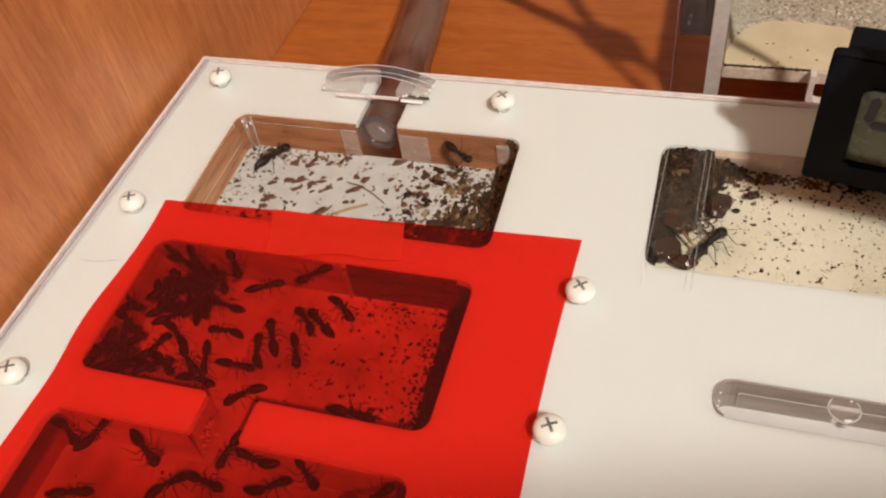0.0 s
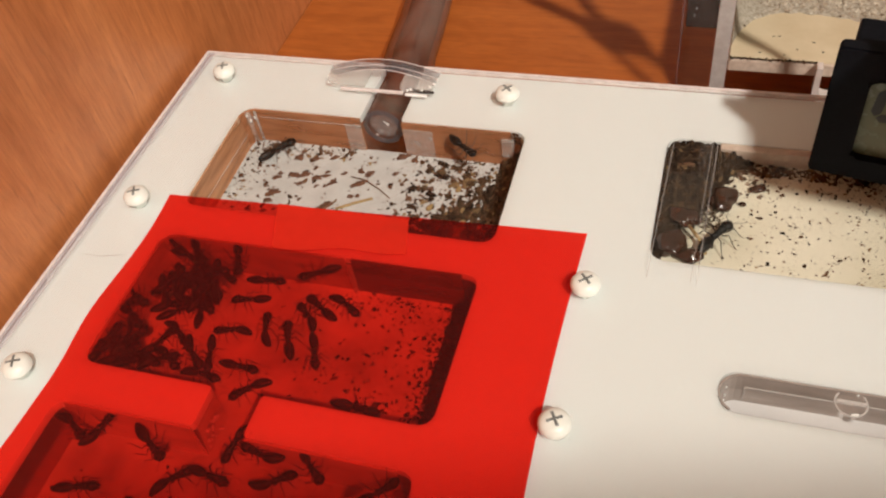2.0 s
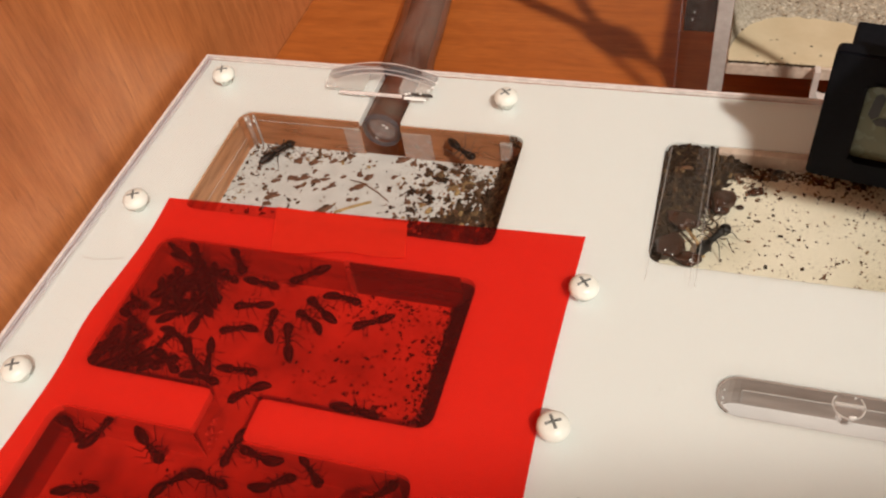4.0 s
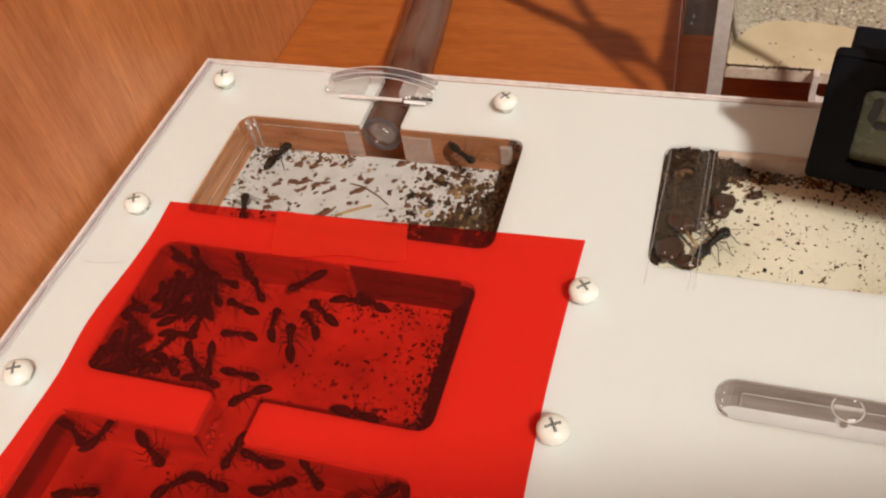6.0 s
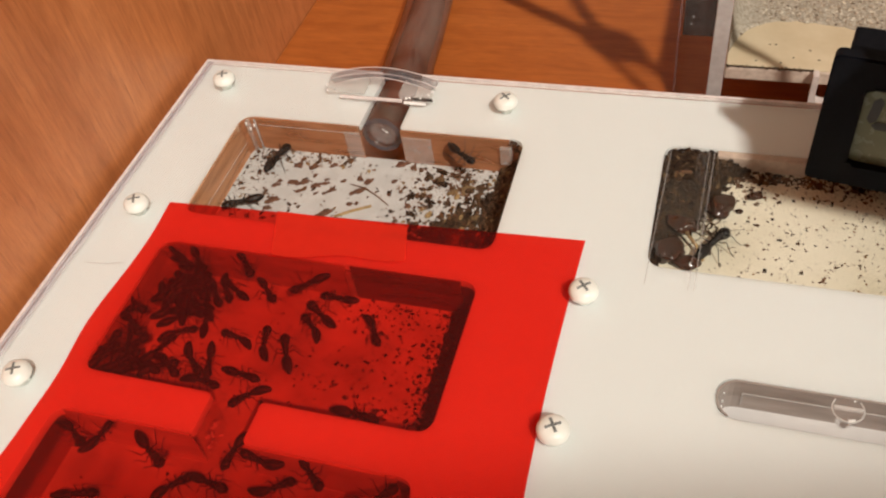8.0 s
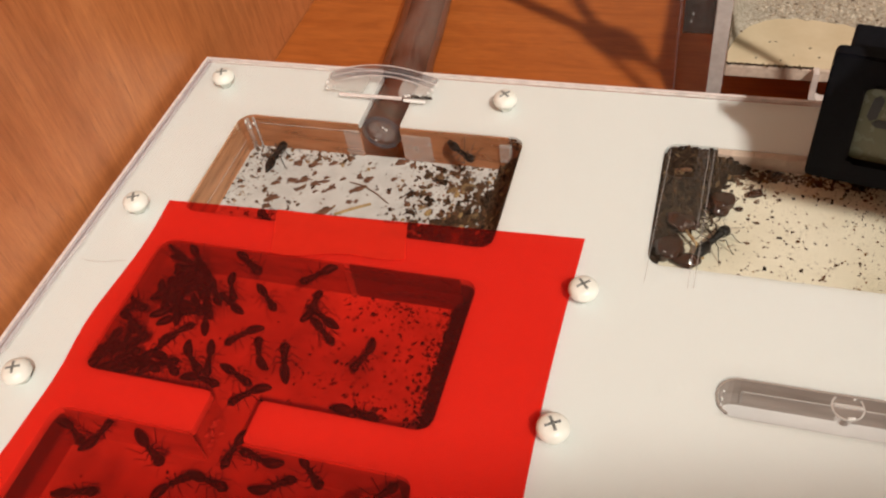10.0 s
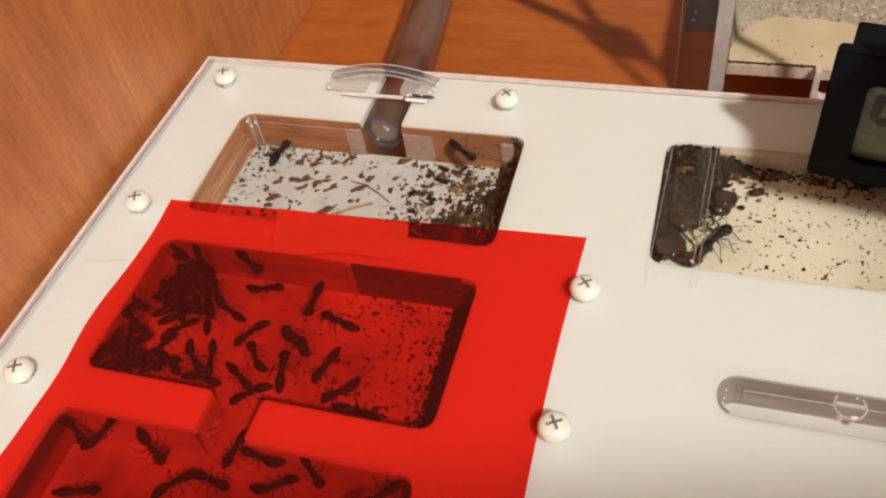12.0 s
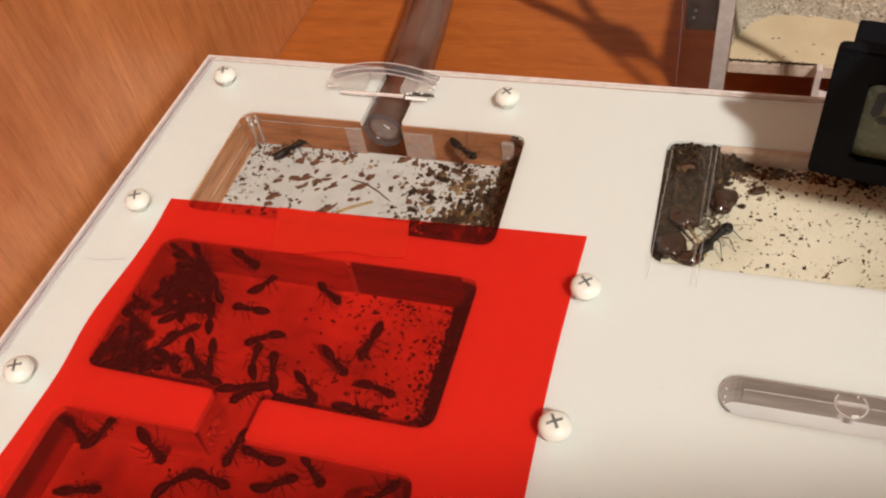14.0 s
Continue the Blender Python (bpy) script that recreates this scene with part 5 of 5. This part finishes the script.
def motions():
    for climber in CLIMBERS:
        shuffle(*climber)
    stroll(1.12, True, (0, 35.4, -59.3, -50), (1, 34.8, -59.3, -51), (2, 35.4, -59.4, -65), (3, 35.2, -59.1, -57), (5.5, 36.1, -58.8, -47), (6.5, 36.5, -59.0, -50), (7.5, 35.9, -59.1, -36), (8, 36.6, -58.5, -47), (10.5, 37.6, -58.8, -33), (11, 37.6, -59.2, -39), (11.5, 37.2, -58.8, -31), (12, 37.3, -58.8, -30), (13, 37.1, -58.4, -30), (13.5, 36.6, -58.4, -28), (14, 36.2, -58.3, -27))
    stroll(0.98, False, (0, 34.4, -65.0, 170), (1, 36.2, -64.5, 187), (2, 38.1, -64.1, 192), (3, 39.3, -63.9, 193), (5.5, 37.6, -66.0, 192), (6.5, 35.4, -63.3, 138), (7.5, 34.5, -62.0, 143), (8, 33.3, -60.7, 151), (10.5, 34.1, -65.8, 150), (11, 34.3, -66.8, 138), (11.5, 34.6, -67.0, 137), (12, 34.8, -66.6, 155), (12.5, 35.9, -66.8, 154), (13, 36.4, -65.6, 177), (13.5, 37.8, -65.4, 181), (14, 38.5, -65.6, 179))
    stroll(0.98, False, (0, 37.0, -70.7, -176), (1, 37.5, -71.4, -163), (2, 37.8, -71.6, -166), (3, 38.3, -70.0, -158), (5.5, 38.9, -71.1, -169), (6.5, 38.9, -70.7, -175), (7.5, 38.2, -70.9, -179), (8, 38.9, -71.6, -191), (10.5, 40.4, -70.9, -117), (11, 41.0, -71.2, -105), (11.5, 40.2, -70.7, -107), (12, 40.9, -70.5, -118), (12.5, 41.9, -70.7, -125), (13, 43.4, -70.6, -135), (13.5, 43.7, -71.4, -140), (14, 44.2, -71.4, -146))
    stroll(1.02, False, (0, 45.0, -73.9, 108), (1, 44.5, -72.7, 116), (2, 44.2, -70.3, 107), (3, 44.6, -69.5, 102), (5.5, 44.7, -67.5, 98), (6.5, 44.5, -67.6, 99), (7.5, 44.9, -68.7, 99), (8, 44.7, -71.8, 103), (10.5, 45.1, -75.0, 118), (11, 45.2, -75.4, 119), (11.5, 44.9, -75.4, 126), (12, 44.3, -75.8, 129), (12.5, 44.5, -75.2, 124), (13, 45.3, -75.9, 121), (13.5, 45.0, -76.5, 95), (14, 44.5, -76.7, 98))
    stroll(1.12, False, (0, 46.7, -70.4, 119), (1, 48.5, -71.5, 112), (2, 49.6, -71.7, 116), (3, 49.7, -71.7, 113), (5.5, 49.7, -71.0, 113), (6.5, 49.8, -70.8, 110), (7.5, 49.8, -71.7, 115), (8, 49.9, -73.2, 117), (10.5, 50.7, -75.5, 111), (11, 50.7, -74.9, 110), (11.5, 50.7, -75.8, 111), (12, 50.7, -77.6, 103), (12.5, 49.5, -77.9, 112), (13, 49.7, -78.5, 115), (13.5, 50.0, -77.9, 97), (14, 49.2, -78.3, 112))
    stroll(0.98, False, (0, 52.3, -72.3, -64), (1, 53.2, -72.3, -63), (2, 55.5, -73.1, -66), (3, 64.1, -67.2, -107), (5.5, 64.3, -59.0, -219), (6.5, 58.9, -58.9, -180), (7.5, 57.2, -58.9, -173), (8, 55.2, -58.9, -182), (10.5, 55.1, -69.2, -6), (11, 55.8, -69.3, 7), (11.5, 57.2, -71.6, -114), (12, 58.4, -74.8, -107), (12.5, 57.2, -79.6, -123), (13, 57.2, -81.7, -145), (13.5, 55.0, -83.4, -183), (14, 55.1, -83.5, -182))
    stroll(1.08, False, (0, 54.7, -65.5, 142), (1, 53.7, -64.5, 140), (2, 53.0, -63.5, 148), (3, 52.9, -63.3, 148), (5.5, 53.7, -63.1, 145), (6.5, 53.1, -63.0, 147), (7.5, 53.0, -63.2, 145), (8, 53.1, -63.4, 146), (10.5, 53.9, -64.3, 152), (11, 54.2, -63.7, 148), (11.5, 55.1, -63.7, 150), (12, 57.3, -65.0, 163), (12.5, 58.4, -65.4, 164), (13, 60.4, -65.8, 205), (13.5, 62.1, -66.4, 212), (14, 65.0, -68.4, 260))
    stroll(0.98, False, (0, 51.6, -65.3, 141), (1, 51.0, -64.8, 143), (2, 51.2, -65.7, 141), (3, 51.8, -66.0, 159), (5.5, 52.1, -65.8, 143), (6.5, 52.2, -66.2, 138), (7.5, 52.1, -66.5, 138), (8, 52.5, -66.4, 141), (10.5, 50.9, -61.5, 85), (11.5, 52.4, -65.9, 85), (12, 50.2, -69.8, 157), (13, 51.4, -58.9, 179), (14, 52.5, -58.9, 330))
    stroll(0.98, False, (0, 57.7, -61.1, -43), (1, 58.0, -61.3, -38), (2, 57.6, -61.7, -33), (3, 56.3, -60.3, -13), (5.5, 57.1, -59.2, -8), (6.5, 58.7, -58.9, 0), (7.5, 61.8, -61.4, -52), (8, 64.5, -64.8, -60), (10.5, 65.1, -74.0, -129), (11, 62.6, -77.4, -149), (11.5, 62.4, -77.9, -149), (12, 63.2, -79.6, -141), (12.5, 63.8, -80.6, -151), (13, 64.3, -80.6, -150), (13.5, 65.3, -80.0, -112), (14, 69.2, -77.8, -15))
    stroll(0.98, False, (0, 40.1, -58.9, 25), (1, 39.8, -58.9, 24), (2, 39.4, -58.9, 5), (3, 39.2, -58.9, 16), (5.5, 37.3, -59.0, -49), (6.5, 38.1, -60.1, -49), (7.5, 38.6, -59.2, -55), (8, 39.7, -59.4, -44), (10.5, 41.5, -63.2, -42), (11, 44.1, -65.3, -33), (11.5, 46.7, -67.9, -29), (12, 50.8, -71.3, -31), (12.5, 52.5, -74.4, -45), (13, 53.3, -76.3, -51), (13.5, 54.3, -77.2, -41), (14, 56.4, -80.0, -42))
    stroll(0.98, True, (0, 52.8, -59.1, -136), (1, 53.2, -60.1, -153), (2, 53.1, -60.2, -150), (3, 52.4, -60.1, -146), (5.5, 50.5, -60.8, -134), (6.5, 51.5, -61.1, -134), (7.5, 50.7, -61.0, -147), (8, 51.7, -61.4, -138), (10.5, 53.7, -59.1, -134), (11, 54.7, -60.0, -116), (11.5, 53.3, -63.1, -91), (12, 54.1, -65.5, -88), (12.5, 55.1, -68.0, -70), (13, 56.5, -71.6, -70), (13.5, 59.6, -75.0, -60), (14, 62.9, -78.0, -37))
    stroll(0.98, False, (0, 42.3, -77.6, -2), (1, 42.6, -78.2, -2), (2, 42.7, -79.1, -4), (3, 42.6, -79.2, 3), (5.5, 42.8, -79.3, -3), (6.5, 43.1, -79.3, -3), (7.5, 43.0, -79.3, -3), (8, 43.2, -79.2, -8), (10.5, 42.5, -79.9, -26), (11, 42.6, -79.9, -29), (11.5, 42.8, -79.9, -31), (12, 43.0, -80.2, -34), (12.5, 43.0, -80.3, -23), (13, 42.8, -81.0, -14), (13.5, 43.9, -82.7, 17), (14, 44.0, -82.8, 14))
    stroll(0.98, False, (0, 30.4, -58.9, -55), (1, 29.9, -58.9, -50), (3, 29.3, -58.9, -5), (5.5, 29.6, -58.9, -8), (7.5, 30.3, -60.2, -44), (8, 31.0, -60.6, -51), (10.5, 32.9, -60.5, -58), (11, 34.7, -60.9, -52), (11.5, 38.7, -60.7, -5), (12, 39.2, -60.0, 18), (12.5, 39.4, -59.8, 24), (13, 38.9, -59.2, 36), (13.5, 39.1, -59.0, 49), (14, 39.1, -58.9, 60))
    stroll(0.98, False, (0, 27.2, -73.0, -40), (3, 27.1, -74.3, -36), (7.5, 26.4, -72.6, 17), (10.5, 26.2, -73.3, 46), (12, 26.0, -72.3, 41), (12.5, 26.6, -72.7, 45), (13, 26.1, -72.8, 40), (13.5, 26.9, -74.1, 42), (14, 27.1, -73.7, 41))
    stroll(0.98, False, (0, 29.0, -66.8, 106), (1, 28.6, -67.8, 105), (2, 29.4, -68.6, 100), (3, 29.8, -68.9, 88), (5.5, 29.3, -69.3, 77), (6.5, 29.6, -69.0, 95), (7.5, 30.3, -69.1, 102), (8, 30.8, -69.0, 102), (10.5, 30.7, -68.8, 110), (14, 31.2, -68.9, 110))
    stroll(1.06, False, (0, 25.6, -22.2, 56), (1.5, 25.7, -22.1, 50), (3, 25.7, -21.8, 50), (6.5, 25.7, -21.6, 74), (7.5, 25.5, -21.8, 74), (8, 25.8, -22.0, 74), (10.5, 25.5, -22.2, 93), (11, 24.8, -21.4, 101), (12.5, 26.9, -20.8, 65), (13.5, 28.5, -20.7, 51), (14, 28.4, -19.9, 52))
    stroll(1.04, False, (0, 29.0, -45.7, 114), (3, 28.6, -46.7, 114), (5.5, 27.2, -44.0, 111), (6, 25.1, -39.1, 110), (6.5, 23.4, -35.6, 108), (7, 24.9, -36.1, 94), (7.5, 23.5, -35.9, 206), (8, 23.7, -37.1, 207), (10.5, 34.5, -43.6, 137), (11, 34.9, -44.8, 140), (14, 35.5, -46.9, 139))

# the pattern ants take their own places in the brood chamber
PROTO[0].matrix_basis = ant_pose(47.0, -121.0, 200, 1.0, False)
PROTO[1].matrix_basis = ant_pose(71.0, -118.5, 20, 1.0, False)
PROTO[2].matrix_basis = ant_pose(39.0, -114.0, 75, 1.0, False)
PROTO[3].matrix_basis = ant_pose(60.0, -116.0, 110, 1.0, False)
motions()
